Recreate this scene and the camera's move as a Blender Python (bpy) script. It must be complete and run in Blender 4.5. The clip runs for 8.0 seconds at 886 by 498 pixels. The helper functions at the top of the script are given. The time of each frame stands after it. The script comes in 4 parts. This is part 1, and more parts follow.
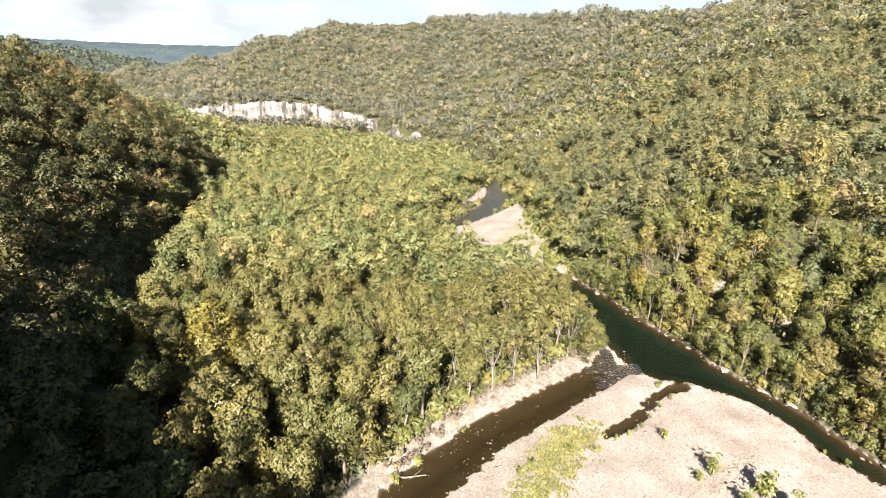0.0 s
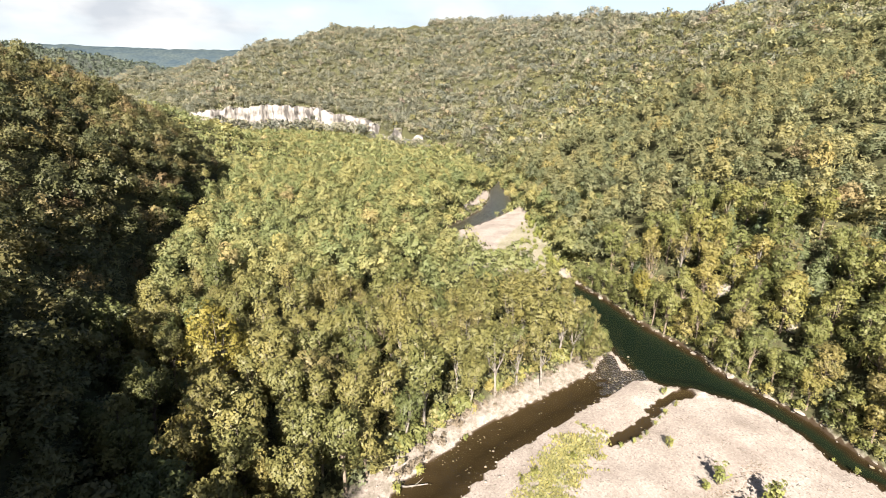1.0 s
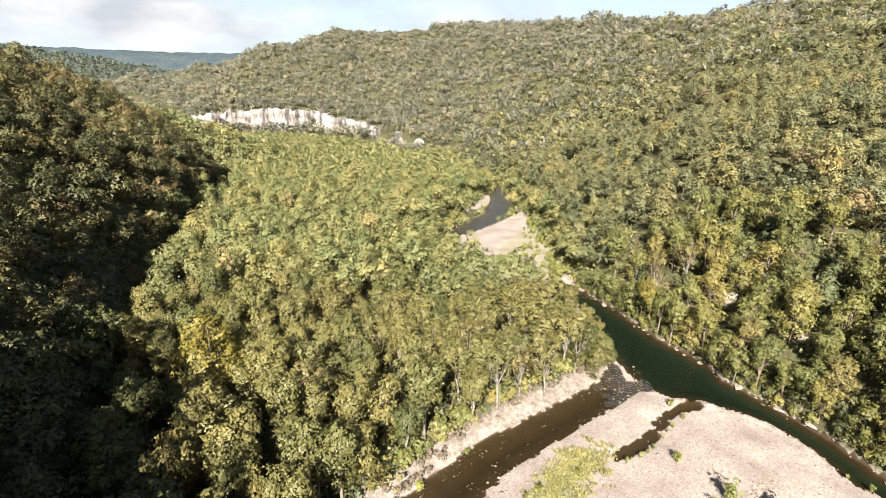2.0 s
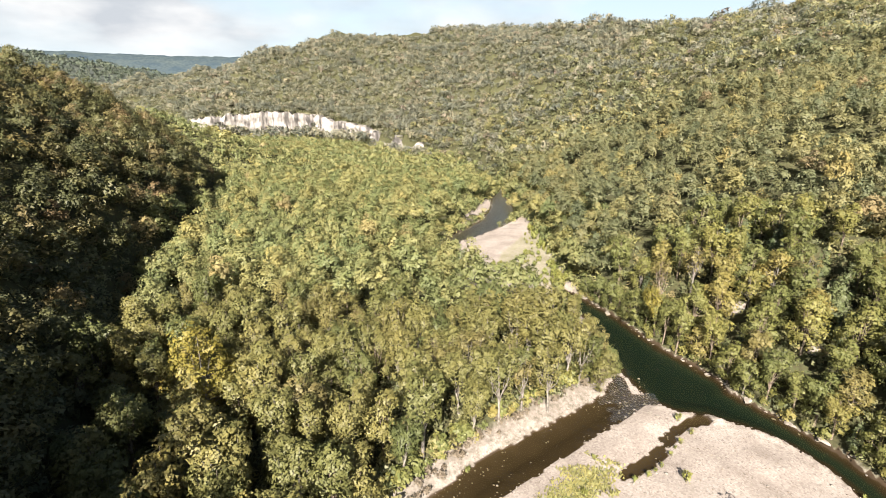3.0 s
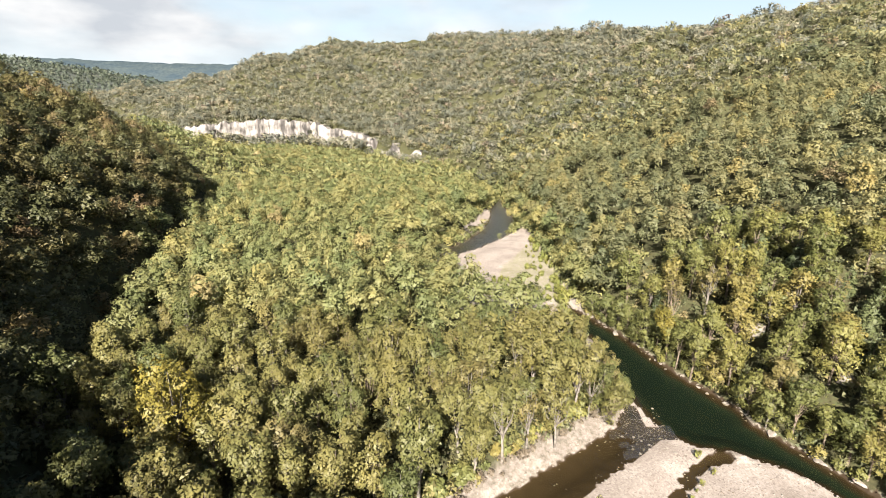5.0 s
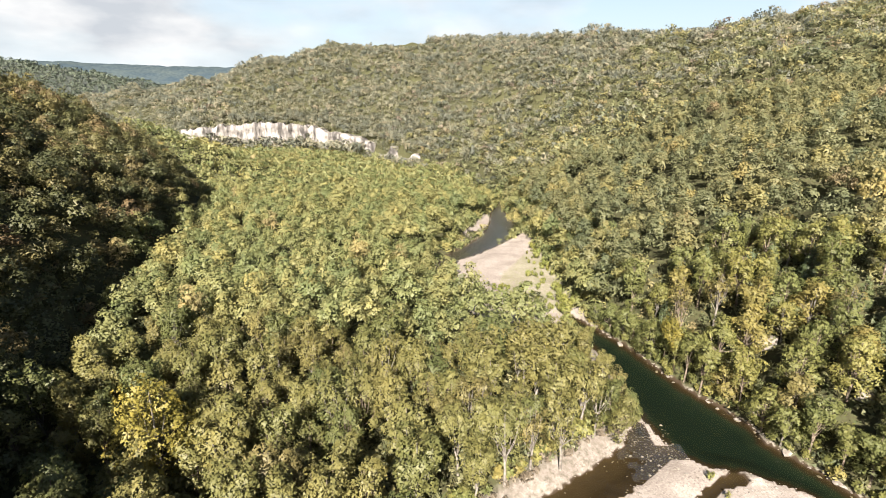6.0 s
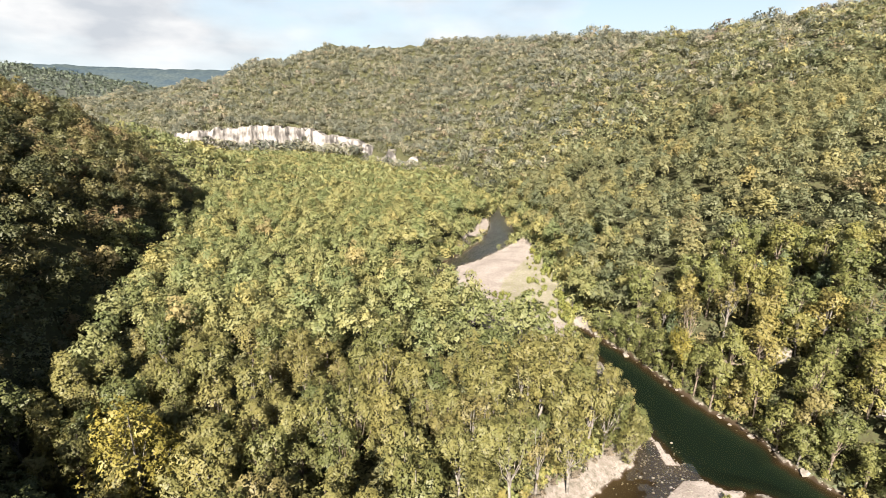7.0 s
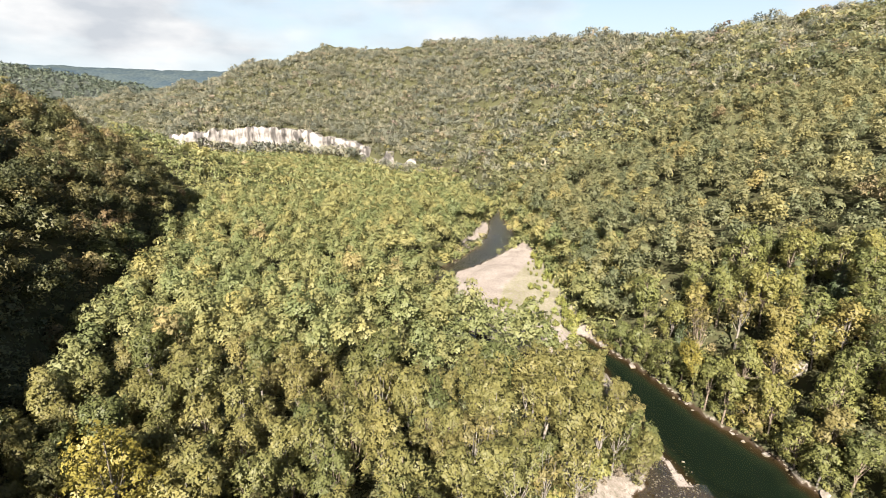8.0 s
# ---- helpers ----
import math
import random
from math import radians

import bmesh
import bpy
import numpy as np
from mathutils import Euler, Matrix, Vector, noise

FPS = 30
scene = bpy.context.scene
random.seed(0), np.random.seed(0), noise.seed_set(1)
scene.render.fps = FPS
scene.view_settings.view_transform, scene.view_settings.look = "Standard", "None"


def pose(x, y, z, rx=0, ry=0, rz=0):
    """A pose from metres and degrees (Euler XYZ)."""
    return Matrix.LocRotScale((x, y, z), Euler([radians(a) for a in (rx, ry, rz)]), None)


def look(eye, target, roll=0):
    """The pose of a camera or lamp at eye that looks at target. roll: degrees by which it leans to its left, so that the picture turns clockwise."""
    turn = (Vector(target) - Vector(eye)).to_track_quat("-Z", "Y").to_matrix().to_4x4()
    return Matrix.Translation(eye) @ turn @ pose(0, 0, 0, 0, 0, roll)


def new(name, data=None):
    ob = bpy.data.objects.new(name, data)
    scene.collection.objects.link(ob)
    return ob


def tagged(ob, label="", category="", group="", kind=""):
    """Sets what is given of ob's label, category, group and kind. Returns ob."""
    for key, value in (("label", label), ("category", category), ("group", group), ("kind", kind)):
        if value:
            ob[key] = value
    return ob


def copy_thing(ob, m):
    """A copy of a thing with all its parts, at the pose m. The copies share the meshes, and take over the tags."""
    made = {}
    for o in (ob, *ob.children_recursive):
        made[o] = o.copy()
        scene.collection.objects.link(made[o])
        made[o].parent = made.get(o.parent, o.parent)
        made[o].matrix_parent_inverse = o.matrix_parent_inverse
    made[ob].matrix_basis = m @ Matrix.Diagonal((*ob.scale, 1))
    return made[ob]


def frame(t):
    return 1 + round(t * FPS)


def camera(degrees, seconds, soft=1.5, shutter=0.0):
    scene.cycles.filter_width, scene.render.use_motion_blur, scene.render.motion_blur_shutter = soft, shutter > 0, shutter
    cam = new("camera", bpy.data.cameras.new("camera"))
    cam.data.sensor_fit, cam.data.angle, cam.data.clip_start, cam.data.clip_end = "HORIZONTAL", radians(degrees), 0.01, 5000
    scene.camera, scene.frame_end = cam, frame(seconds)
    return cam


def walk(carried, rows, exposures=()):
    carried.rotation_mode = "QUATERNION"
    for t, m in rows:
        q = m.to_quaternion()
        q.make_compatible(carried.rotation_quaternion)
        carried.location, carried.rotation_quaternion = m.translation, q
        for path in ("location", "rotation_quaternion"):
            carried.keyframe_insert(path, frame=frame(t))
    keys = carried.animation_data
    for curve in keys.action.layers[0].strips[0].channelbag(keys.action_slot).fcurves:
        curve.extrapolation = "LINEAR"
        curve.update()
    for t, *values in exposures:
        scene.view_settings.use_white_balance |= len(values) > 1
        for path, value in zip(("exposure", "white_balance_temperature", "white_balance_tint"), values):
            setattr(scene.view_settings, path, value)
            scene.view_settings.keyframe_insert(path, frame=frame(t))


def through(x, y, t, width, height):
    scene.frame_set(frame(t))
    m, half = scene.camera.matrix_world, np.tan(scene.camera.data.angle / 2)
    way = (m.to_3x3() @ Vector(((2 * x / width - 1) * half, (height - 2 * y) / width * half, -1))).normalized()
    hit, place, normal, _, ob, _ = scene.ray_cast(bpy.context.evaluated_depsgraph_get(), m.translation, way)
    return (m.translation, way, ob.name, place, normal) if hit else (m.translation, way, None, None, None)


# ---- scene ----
cam = camera(82.9, 8.0, soft=0.6)

PATH = [
    (0, (0.74, 5.586, 68.996), (0.673, 7.474, 68.342), 0.9),
    (0.5, (0.863, 6.09, 68.955), (0.79, 7.981, 68.305), 0.7),
    (1, (0.863, 6.836, 69.079), (0.786, 8.728, 68.435), 0.7),
    (1.5, (0.75, 8.151, 69.061), (0.67, 10.045, 68.423), 0.8),
    (3, (0.583, 13.644, 69.146), (0.502, 15.544, 68.526), 0.8),
    (3.5, (0.569, 15.817, 69.193), (0.487, 17.719, 68.58), 0.8),
    (4, (0.52, 18.162, 69.252), (0.44, 20.067, 68.645), 0.7),
    (4.5, (0.438, 20.589, 69.34), (0.36, 22.495, 68.739), 0.7),
    (6, (-0.032, 28.285, 69.296), (-0.102, 30.197, 68.711), 0.8),
    (6.5, (-0.258, 30.926, 69.305), (-0.325, 32.839, 68.725), 0.7),
    (7, (-0.518, 33.585, 69.334), (-0.581, 35.5, 68.758), 0.7),
    (7.5, (-0.838, 36.272, 69.299), (-0.897, 38.187, 68.727), 0.8),
    (8, (-1.224, 39.015, 69.25), (-1.278, 40.931, 68.68), 0.8),
]
walk(cam, [(t, look(eye, target, roll)) for t, eye, target, roll in PATH],
     exposures=((0.0, 2.92), (1.5, 2.82), (3.5, 2.75), (8.0, 2.73)))

# ---- light and sky ----
SUN_UP, SUN_TURN = radians(36.0), radians(186.5)      # height, and compass turn from +y towards +x
world = bpy.data.worlds.new("sky")
scene.world = world
world.use_nodes = True
wn, wl = world.node_tree.nodes, world.node_tree.links
wn.clear()
w_out, w_bg = wn.new("ShaderNodeOutputWorld"), wn.new("ShaderNodeBackground")
w_sky = wn.new("ShaderNodeTexSky")
w_sky.sky_type, w_sky.sun_disc = "NISHITA", False
w_sky.sun_elevation, w_sky.sun_rotation = SUN_UP, SUN_TURN
w_sky.air_density, w_sky.dust_density, w_sky.ozone_density = 1.0, 1.6, 1.0
w_co, w_sep, w_map = wn.new("ShaderNodeTexCoord"), wn.new("ShaderNodeSeparateXYZ"), wn.new("ShaderNodeMapping")
wl.new(w_co.outputs["Generated"], w_sep.inputs[0])
wl.new(w_co.outputs["Generated"], w_map.inputs[0])
w_map.inputs["Location"].default_value, w_map.inputs["Scale"].default_value = (0.35, 0.0, 0.1), (1.0, 1.0, 2.6)


def sky_noise(scale, detail, low, high):
    """Soft patches of the sky, from 0 to 1."""
    n1, r1 = wn.new("ShaderNodeTexNoise"), wn.new("ShaderNodeValToRGB")
    n1.inputs["Scale"].default_value, n1.inputs["Detail"].default_value = scale, detail
    wl.new(w_map.outputs[0], n1.inputs["Vector"])
    r1.color_ramp.elements[0].position, r1.color_ramp.elements[1].position = low, high
    wl.new(n1.outputs["Fac"], r1.inputs["Fac"])
    return r1.outputs[0]


def sky_mix(fac, a, b):
    m = wn.new("ShaderNodeMixRGB")
    for k, v in enumerate((fac, a, b)):
        if isinstance(v, tuple):
            m.inputs[k].default_value = (*v, 1)
        else:
            wl.new(v, m.inputs[k])
    return m.outputs[0]


# haze that whitens the sky towards the horizon
w_up, w_pow = wn.new("ShaderNodeMath"), wn.new("ShaderNodeMath")
w_up.operation, w_up.inputs[0].default_value, w_up.use_clamp = "SUBTRACT", 1.0, True
wl.new(w_sep.outputs["Z"], w_up.inputs[1])
w_pow.operation, w_pow.inputs[1].default_value = "POWER", 4.0
wl.new(w_up.outputs[0], w_pow.inputs[0])
pale_sky = sky_mix(w_pow.outputs[0], w_sky.outputs[0], (5.6, 6.5, 7.1))
clouds = sky_mix(sky_noise(5.5, 6.0, 0.36, 0.60), (4.2, 4.45, 4.8), (6.6, 6.6, 6.6))
w_low, w_cover = wn.new("ShaderNodeMapRange"), wn.new("ShaderNodeMath")       # the clouds lie low, the sky is open overhead
w_low.inputs["From Min"].default_value, w_low.inputs["From Max"].default_value = 0.55, 0.22
wl.new(w_sep.outputs["Z"], w_low.inputs["Value"])
w_cover.operation = "MULTIPLY"
wl.new(sky_noise(2.1, 6.0, 0.44, 0.60), w_cover.inputs[0])
wl.new(w_low.outputs[0], w_cover.inputs[1])
w_all = sky_mix(w_cover.outputs[0], pale_sky, clouds)
wl.new(w_all, w_bg.inputs[0])
w_bg.inputs[1].default_value = 0.0236
wl.new(w_bg.outputs[0], w_out.inputs[0])

sun = new("sun", bpy.data.lights.new("sun", "SUN"))
sun.data.energy, sun.data.angle, sun.data.color = 5.0, radians(0.6), (1.0, 0.90, 0.80)
TO_SUN = Vector((math.sin(SUN_TURN) * math.cos(SUN_UP), math.cos(SUN_TURN) * math.cos(SUN_UP), math.sin(SUN_UP)))
sun.matrix_world = look(TO_SUN * 300, (0, 0, 0))


# ---- materials ----
def material(name):
    m = bpy.data.materials.new(name)
    m.use_nodes = True
    n, l = m.node_tree.nodes, m.node_tree.links
    n.clear()
    out, bsdf = n.new("ShaderNodeOutputMaterial"), n.new("ShaderNodeBsdfPrincipled")
    l.new(bsdf.outputs[0], out.inputs[0])
    return m, n, l, out, bsdf


def ramp(n, stops):
    r = n.new("ShaderNodeValToRGB")
    e = r.color_ramp.elements
    while len(e) < len(stops):
        e.new(0.5)
    for k, (p, c) in enumerate(stops):
        e[k].position, e[k].color = p, (*c, 1)
    return r


def noise_node(n, l, scale, detail=4.0, coords=None):
    t = n.new("ShaderNodeTexNoise")
    t.inputs["Scale"].default_value, t.inputs["Detail"].default_value = scale, detail
    if coords is not None:
        l.new(coords, t.inputs["Vector"])
    return t


def mixed(n, l, fac, a, b, kind="MIX"):
    m = n.new("ShaderNodeMixRGB")
    m.blend_type = kind
    for k, v in enumerate((fac, a, b)):
        if isinstance(v, (int, float)):
            m.inputs[k].default_value = v
        elif isinstance(v, tuple):
            m.inputs[k].default_value = (*v, 1)
        else:
            l.new(v, m.inputs[k])
    return m.outputs[0]


def bumped(n, l, bsdf, height, strength, distance):
    b = n.new("ShaderNodeBump")
    b.inputs["Strength"].default_value, b.inputs["Distance"].default_value = strength, distance
    l.new(height, b.inputs["Height"])
    l.new(b.outputs[0], bsdf.inputs["Normal"])


def leaf_material(name, stops, by_tree, through=0.42, grain=0.35):
    """Leaves: a colour for each tree, paler and darker boughs in it, and leaf by leaf a little more."""
    m, n, l, out, bsdf = material(name)
    r = ramp(n, stops)
    if by_tree:
        info = n.new("ShaderNodeObjectInfo")
        l.new(info.outputs["Random"], r.inputs[0])
    else:
        at = n.new("ShaderNodeAttribute")
        at.attribute_name = "tint"
        l.new(at.outputs["Fac"], r.inputs[0])
    geo = n.new("ShaderNodeNewGeometry")
    spray = ramp(n, [(0.0, (0.86, 0.87, 0.88)), (0.5, (0.97, 0.97, 0.97)), (1.0, (1.06, 1.05, 1.04))])
    l.new(geo.outputs["Random Per Island"], spray.inputs[0])
    colour = mixed(n, l, 1.0, r.outputs[0], spray.outputs[0], "MULTIPLY")
    co = n.new("ShaderNodeTexCoord")
    bough = noise_node(n, l, grain, 3.0, co.outputs["Object"])
    boughs = ramp(n, [(0.34, (0.86, 0.89, 0.92)), (0.5, (0.97, 0.97, 0.97)), (0.66, (1.08, 1.05, 1.0))])
    l.new(bough.outputs["Fac"], boughs.inputs[0])
    colour = mixed(n, l, 1.0, colour, boughs.outputs[0], "MULTIPLY")
    l.new(colour, bsdf.inputs["Base Color"])
    bsdf.inputs["Roughness"].default_value = 0.55
    bsdf.inputs["Specular IOR Level"].default_value = 0.3
    lucent, mix = n.new("ShaderNodeBsdfTranslucent"), n.new("ShaderNodeMixShader")
    l.new(colour, lucent.inputs[0])
    mix.inputs[0].default_value = through
    l.new(bsdf.outputs[0], mix.inputs[1])
    l.new(lucent.outputs[0], mix.inputs[2])
    l.new(mix.outputs[0], out.inputs[0])
    return m


RIVER_GREENS = [(0.0, (0.0732, 0.0853, 0.0296)), (0.18, (0.0920, 0.0994, 0.0331)), (0.4, (0.1167, 0.1142, 0.0386)), (0.78, (0.1387, 0.1275, 0.0439)),
                (0.92, (0.1376, 0.1269, 0.0419)), (0.97, (0.1282, 0.1122, 0.0429)), (1.0, (0.1486, 0.1299, 0.0401))]
HILL_GREENS = [(0.0, (0.1106, 0.1266, 0.0682)), (0.3, (0.1461, 0.1515, 0.0755)), (0.6, (0.1811, 0.1746, 0.0838)),
               (0.8, (0.2204, 0.2022, 0.0833)), (0.94, (0.2104, 0.1630, 0.0995)), (1.0, (0.2546, 0.2175, 0.0846))]
# ridge greens and autumn tints, greyed and lightened to put haze into the colour
HAZED_RIDGE_GREENS = [(0.0, (0.1043, 0.1167, 0.0935)), (0.3, (0.1437, 0.1485, 0.1098)), (0.6, (0.1908, 0.1866, 0.1298)), (0.8, (0.2316, 0.2148, 0.1460)), (0.93, (0.2129, 0.1694, 0.1400)), (1.0, (0.2593, 0.2255, 0.1405))]
# left slope: russet species mix, greens also darkened to paint in the slope's shade
LEFT_SHADE_GREENS = [(0.0, (0.0557, 0.0636, 0.0292)), (0.35, (0.0931, 0.0946, 0.0388)), (0.62, (0.1297, 0.1157, 0.0467)),
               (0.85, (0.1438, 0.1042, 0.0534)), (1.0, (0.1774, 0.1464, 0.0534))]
leaf_river = leaf_material("river_leaves", RIVER_GREENS, True)
BANK_GREENS = [(0.0, (0.0950, 0.1071, 0.0360)), (0.4, (0.1266, 0.1314, 0.0412)), (0.8, (0.1608, 0.1531, 0.0456)), (1.0, (0.1759, 0.1490, 0.0477))]
leaf_bank = leaf_material("bank_leaves", BANK_GREENS, True)
leaf_gold = leaf_material("gold_leaves", [(0.0, (0.1220, 0.1068, 0.0223)), (1.0, (0.1444, 0.1234, 0.0238))], True, 0.3)
leaf_rust = leaf_material("rust_leaves", [(0.0, (0.118, 0.102, 0.040)), (1.0, (0.148, 0.128, 0.045))], True)
leaf_dry = leaf_material("dry_leaves", [(0.0, (0.1290, 0.1049, 0.0740)), (1.0, (0.1763, 0.1479, 0.1101))], True)
leaf_cedar = leaf_material("cedar_leaves", [(0.0, (0.0414, 0.0560, 0.0248)), (1.0, (0.0635, 0.0747, 0.0287))], True, 0.1)
leaf_willow = leaf_material("willow_leaves", [(0.0, (0.1080, 0.1225, 0.0326)), (1.0, (0.1454, 0.1452, 0.0366))], True, 0.28)
VALLEY_GREENS = [(0.0, (0.1298, 0.1531, 0.0646)), (0.25, (0.1633, 0.1792, 0.0724)), (0.5, (0.1991, 0.2016, 0.0842)), (0.75, (0.2340, 0.2235, 0.0889)),
                 (0.9, (0.2630, 0.2384, 0.0890)), (1.0, (0.2526, 0.2111, 0.1008))]
leaf_woods = leaf_material("woods_leaves", VALLEY_GREENS, False, 0.54)
leaf_left_shade = leaf_material("slope_shade_leaves", LEFT_SHADE_GREENS, False, 0.48)
leaf_ridge_hazed = leaf_material("hazed_ridge_leaves", HAZED_RIDGE_GREENS, False, 0.54)
# distant leaves: aerial haze put in as a bluish base colour
leaf_distance_hazed = leaf_material("hazed_distant_leaves", [(0.0, (0.0497, 0.0648, 0.0475)), (0.5, (0.0648, 0.0799, 0.0540)), (1.0, (0.0886, 0.0972, 0.0626))], False, 0.1)
leaf_hill = leaf_material("hill_leaves", HILL_GREENS, False, 0.54)


def bark_material(name, dark, pale, scale):
    m, n, l, out, bsdf = material(name)
    co = n.new("ShaderNodeTexCoord")
    a, b = noise_node(n, l, scale, 5, co.outputs["Object"]), noise_node(n, l, scale * 7, 3, co.outputs["Object"])
    r = ramp(n, [(0.38, dark), (0.6, pale)])
    l.new(a.outputs["Fac"], r.inputs[0])
    l.new(mixed(n, l, 0.25, r.outputs[0], b.outputs["Color"], "OVERLAY"), bsdf.inputs["Base Color"])
    bsdf.inputs["Roughness"].default_value = 0.85
    bumped(n, l, bsdf, b.outputs["Fac"], 0.5, 0.03)
    return m


bark_pale = bark_material("pale_bark", (0.0525, 0.0450, 0.0360), (0.1237, 0.1125, 0.0960), 1.2)
bark_brown = bark_material("brown_bark", (0.05, 0.0375, 0.025), (0.12, 0.095, 0.07), 2.0)

# ground: forest litter, pale gravel and the river bed, told apart by what covers each stretch
mat_ground, n, l, out, bsdf = material("ground")
co = n.new("ShaderNodeTexCoord")
pos = co.outputs["Object"]
at_bar, at_deep, at_green = n.new("ShaderNodeAttribute"), n.new("ShaderNodeAttribute"), n.new("ShaderNodeAttribute")
at_bar.attribute_name, at_deep.attribute_name, at_green.attribute_name = "bar", "deep", "green"
n_big, n_mid, n_fine = noise_node(n, l, 0.12, 5, pos), noise_node(n, l, 0.9, 5, pos), noise_node(n, l, 5.0, 4, pos)
litter = ramp(n, [(0.3, (0.026, 0.026, 0.014)), (0.5, (0.038, 0.037, 0.019)), (0.7, (0.040, 0.048, 0.021))])
l.new(n_mid.outputs["Fac"], litter.inputs[0])
stones = n.new("ShaderNodeTexVoronoi")
stones.inputs["Scale"].default_value = 3.2
l.new(pos, stones.inputs["Vector"])
pebble = ramp(n, [(0.0, (0.095, 0.082, 0.072)), (0.22, (0.20, 0.178, 0.158)), (0.5, (0.245, 0.22, 0.197)), (1.0, (0.33, 0.303, 0.277))])
l.new(stones.outputs["Color"], pebble.inputs[0])
patchy = ramp(n, [(0.30, (0.4730, 0.4558, 0.4429)), (0.68, (0.7052, 0.6966, 0.6923))])
l.new(n_big.outputs["Fac"], patchy.inputs[0])
sandy = mixed(n, l, n_fine.outputs["Fac"], (0.225, 0.1975, 0.1725), (0.27, 0.2425, 0.2175))
gravel = mixed(n, l, 1.0, mixed(n, l, 0.3, pebble.outputs[0], sandy), patchy.outputs[0], "MULTIPLY")
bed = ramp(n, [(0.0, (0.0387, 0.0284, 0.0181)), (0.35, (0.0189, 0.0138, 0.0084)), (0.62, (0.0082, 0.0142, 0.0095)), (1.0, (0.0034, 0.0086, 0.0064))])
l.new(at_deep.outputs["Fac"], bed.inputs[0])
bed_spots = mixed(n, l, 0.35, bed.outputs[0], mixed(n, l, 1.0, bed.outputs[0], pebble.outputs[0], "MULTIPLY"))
edge = n.new("ShaderNodeMath")
edge.operation = "ADD"
wob = n.new("ShaderNodeMath")
wob.operation, wob.inputs[1].default_value = "MULTIPLY_ADD", 0.7
wob.inputs[2].default_value = -0.35
l.new(n_mid.outputs["Fac"], wob.inputs[0])
l.new(at_bar.outputs["Fac"], edge.inputs[0])
l.new(wob.outputs[0], edge.inputs[1])
edge_r = ramp(n, [(0.28, (0, 0, 0)), (0.72, (1, 1, 1))])
l.new(edge.outputs[0], edge_r.inputs[0])
base = mixed(n, l, edge_r.outputs[0], litter.outputs[0], gravel)
grassy = ramp(n, [(0.3, (0.066, 0.077, 0.0225)), (0.7, (0.11, 0.1155, 0.035))])
l.new(n_fine.outputs["Fac"], grassy.inputs[0])
gr_edge = n.new("ShaderNodeMath")
gr_edge.operation = "MULTIPLY"
gr_r = ramp(n, [(0.36, (0, 0, 0)), (0.50, (1, 1, 1))])
l.new(n_mid.outputs["Fac"], gr_r.inputs[0])
l.new(gr_r.outputs[0], gr_edge.inputs[0])
l.new(at_green.outputs["Fac"], gr_edge.inputs[1])
base = mixed(n, l, gr_edge.outputs[0], base, grassy.outputs[0])
under = ramp(n, [(0.0, (0, 0, 0)), (0.06, (1, 1, 1))])
l.new(at_deep.outputs["Fac"], under.inputs[0])
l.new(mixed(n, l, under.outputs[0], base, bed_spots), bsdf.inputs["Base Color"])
bsdf.inputs["Roughness"].default_value = 0.95
bsdf.inputs["Specular IOR Level"].default_value = 0.05
bumped(n, l, bsdf, stones.outputs["Distance"], 0.4, 0.08)

# water: clear at a steep look, mirror-like at a low one
def water_material(name, ripple, rough, least):
    mat, n, l, out, bsdf = material(name)
    n.remove(bsdf)
    clear, gloss, mix, fres = (n.new("ShaderNodeBsdfTransparent"), n.new("ShaderNodeBsdfGlossy"), n.new("ShaderNodeMixShader"), n.new("ShaderNodeLayerWeight"))
    clear.inputs[0].default_value = (0.80, 0.78, 0.66, 1)
    gloss.inputs["Roughness"].default_value = rough
    co = n.new("ShaderNodeTexCoord")
    rip = noise_node(n, l, 1.4, 4, co.outputs["Object"])
    bp = n.new("ShaderNodeBump")
    bp.inputs["Strength"].default_value, bp.inputs["Distance"].default_value = 0.5, ripple
    l.new(rip.outputs["Fac"], bp.inputs["Height"])
    l.new(bp.outputs[0], gloss.inputs["Normal"])
    l.new(bp.outputs[0], fres.inputs["Normal"])
    steep_, scaled = n.new("ShaderNodeMath"), n.new("ShaderNodeMath")
    steep_.operation, steep_.inputs[1].default_value = "POWER", 5.0
    l.new(fres.outputs["Facing"], steep_.inputs[0])
    scaled.operation, scaled.inputs[1].default_value, scaled.inputs[2].default_value = "MULTIPLY_ADD", 0.75, least
    l.new(steep_.outputs[0], scaled.inputs[0])
    l.new(scaled.outputs[0], mix.inputs[0])
    l.new(clear.outputs[0], mix.inputs[1])
    l.new(gloss.outputs[0], mix.inputs[2])
    l.new(mix.outputs[0], out.inputs[0])
    return mat


mat_water, mat_riffle = water_material("river_water", 0.05, 0.05, 0.010), water_material("riffle_water", 0.4, 0.30, 0.12)
mat_rapid = water_material("rapid_water", 0.6, 0.4, 0.14)


def rock_material(name, stops, scale):
    m, n, l, out, bsdf = material(name)
    co = n.new("ShaderNodeTexCoord")
    a, b = noise_node(n, l, scale, 6, co.outputs["Object"]), noise_node(n, l, scale * 6, 4, co.outputs["Object"])
    r = ramp(n, stops)
    l.new(a.outputs["Fac"], r.inputs[0])
    l.new(mixed(n, l, 0.3, r.outputs[0], b.outputs["Color"], "SOFT_LIGHT"), bsdf.inputs["Base Color"])
    bsdf.inputs["Roughness"].default_value = 0.85
    bumped(n, l, bsdf, b.outputs["Fac"], 0.6, 0.1)
    return m


mat_rock = rock_material("river_rock", [(0.3, (0.0643, 0.0545, 0.0439)), (0.65, (0.1438, 0.1287, 0.1097))], 0.8)

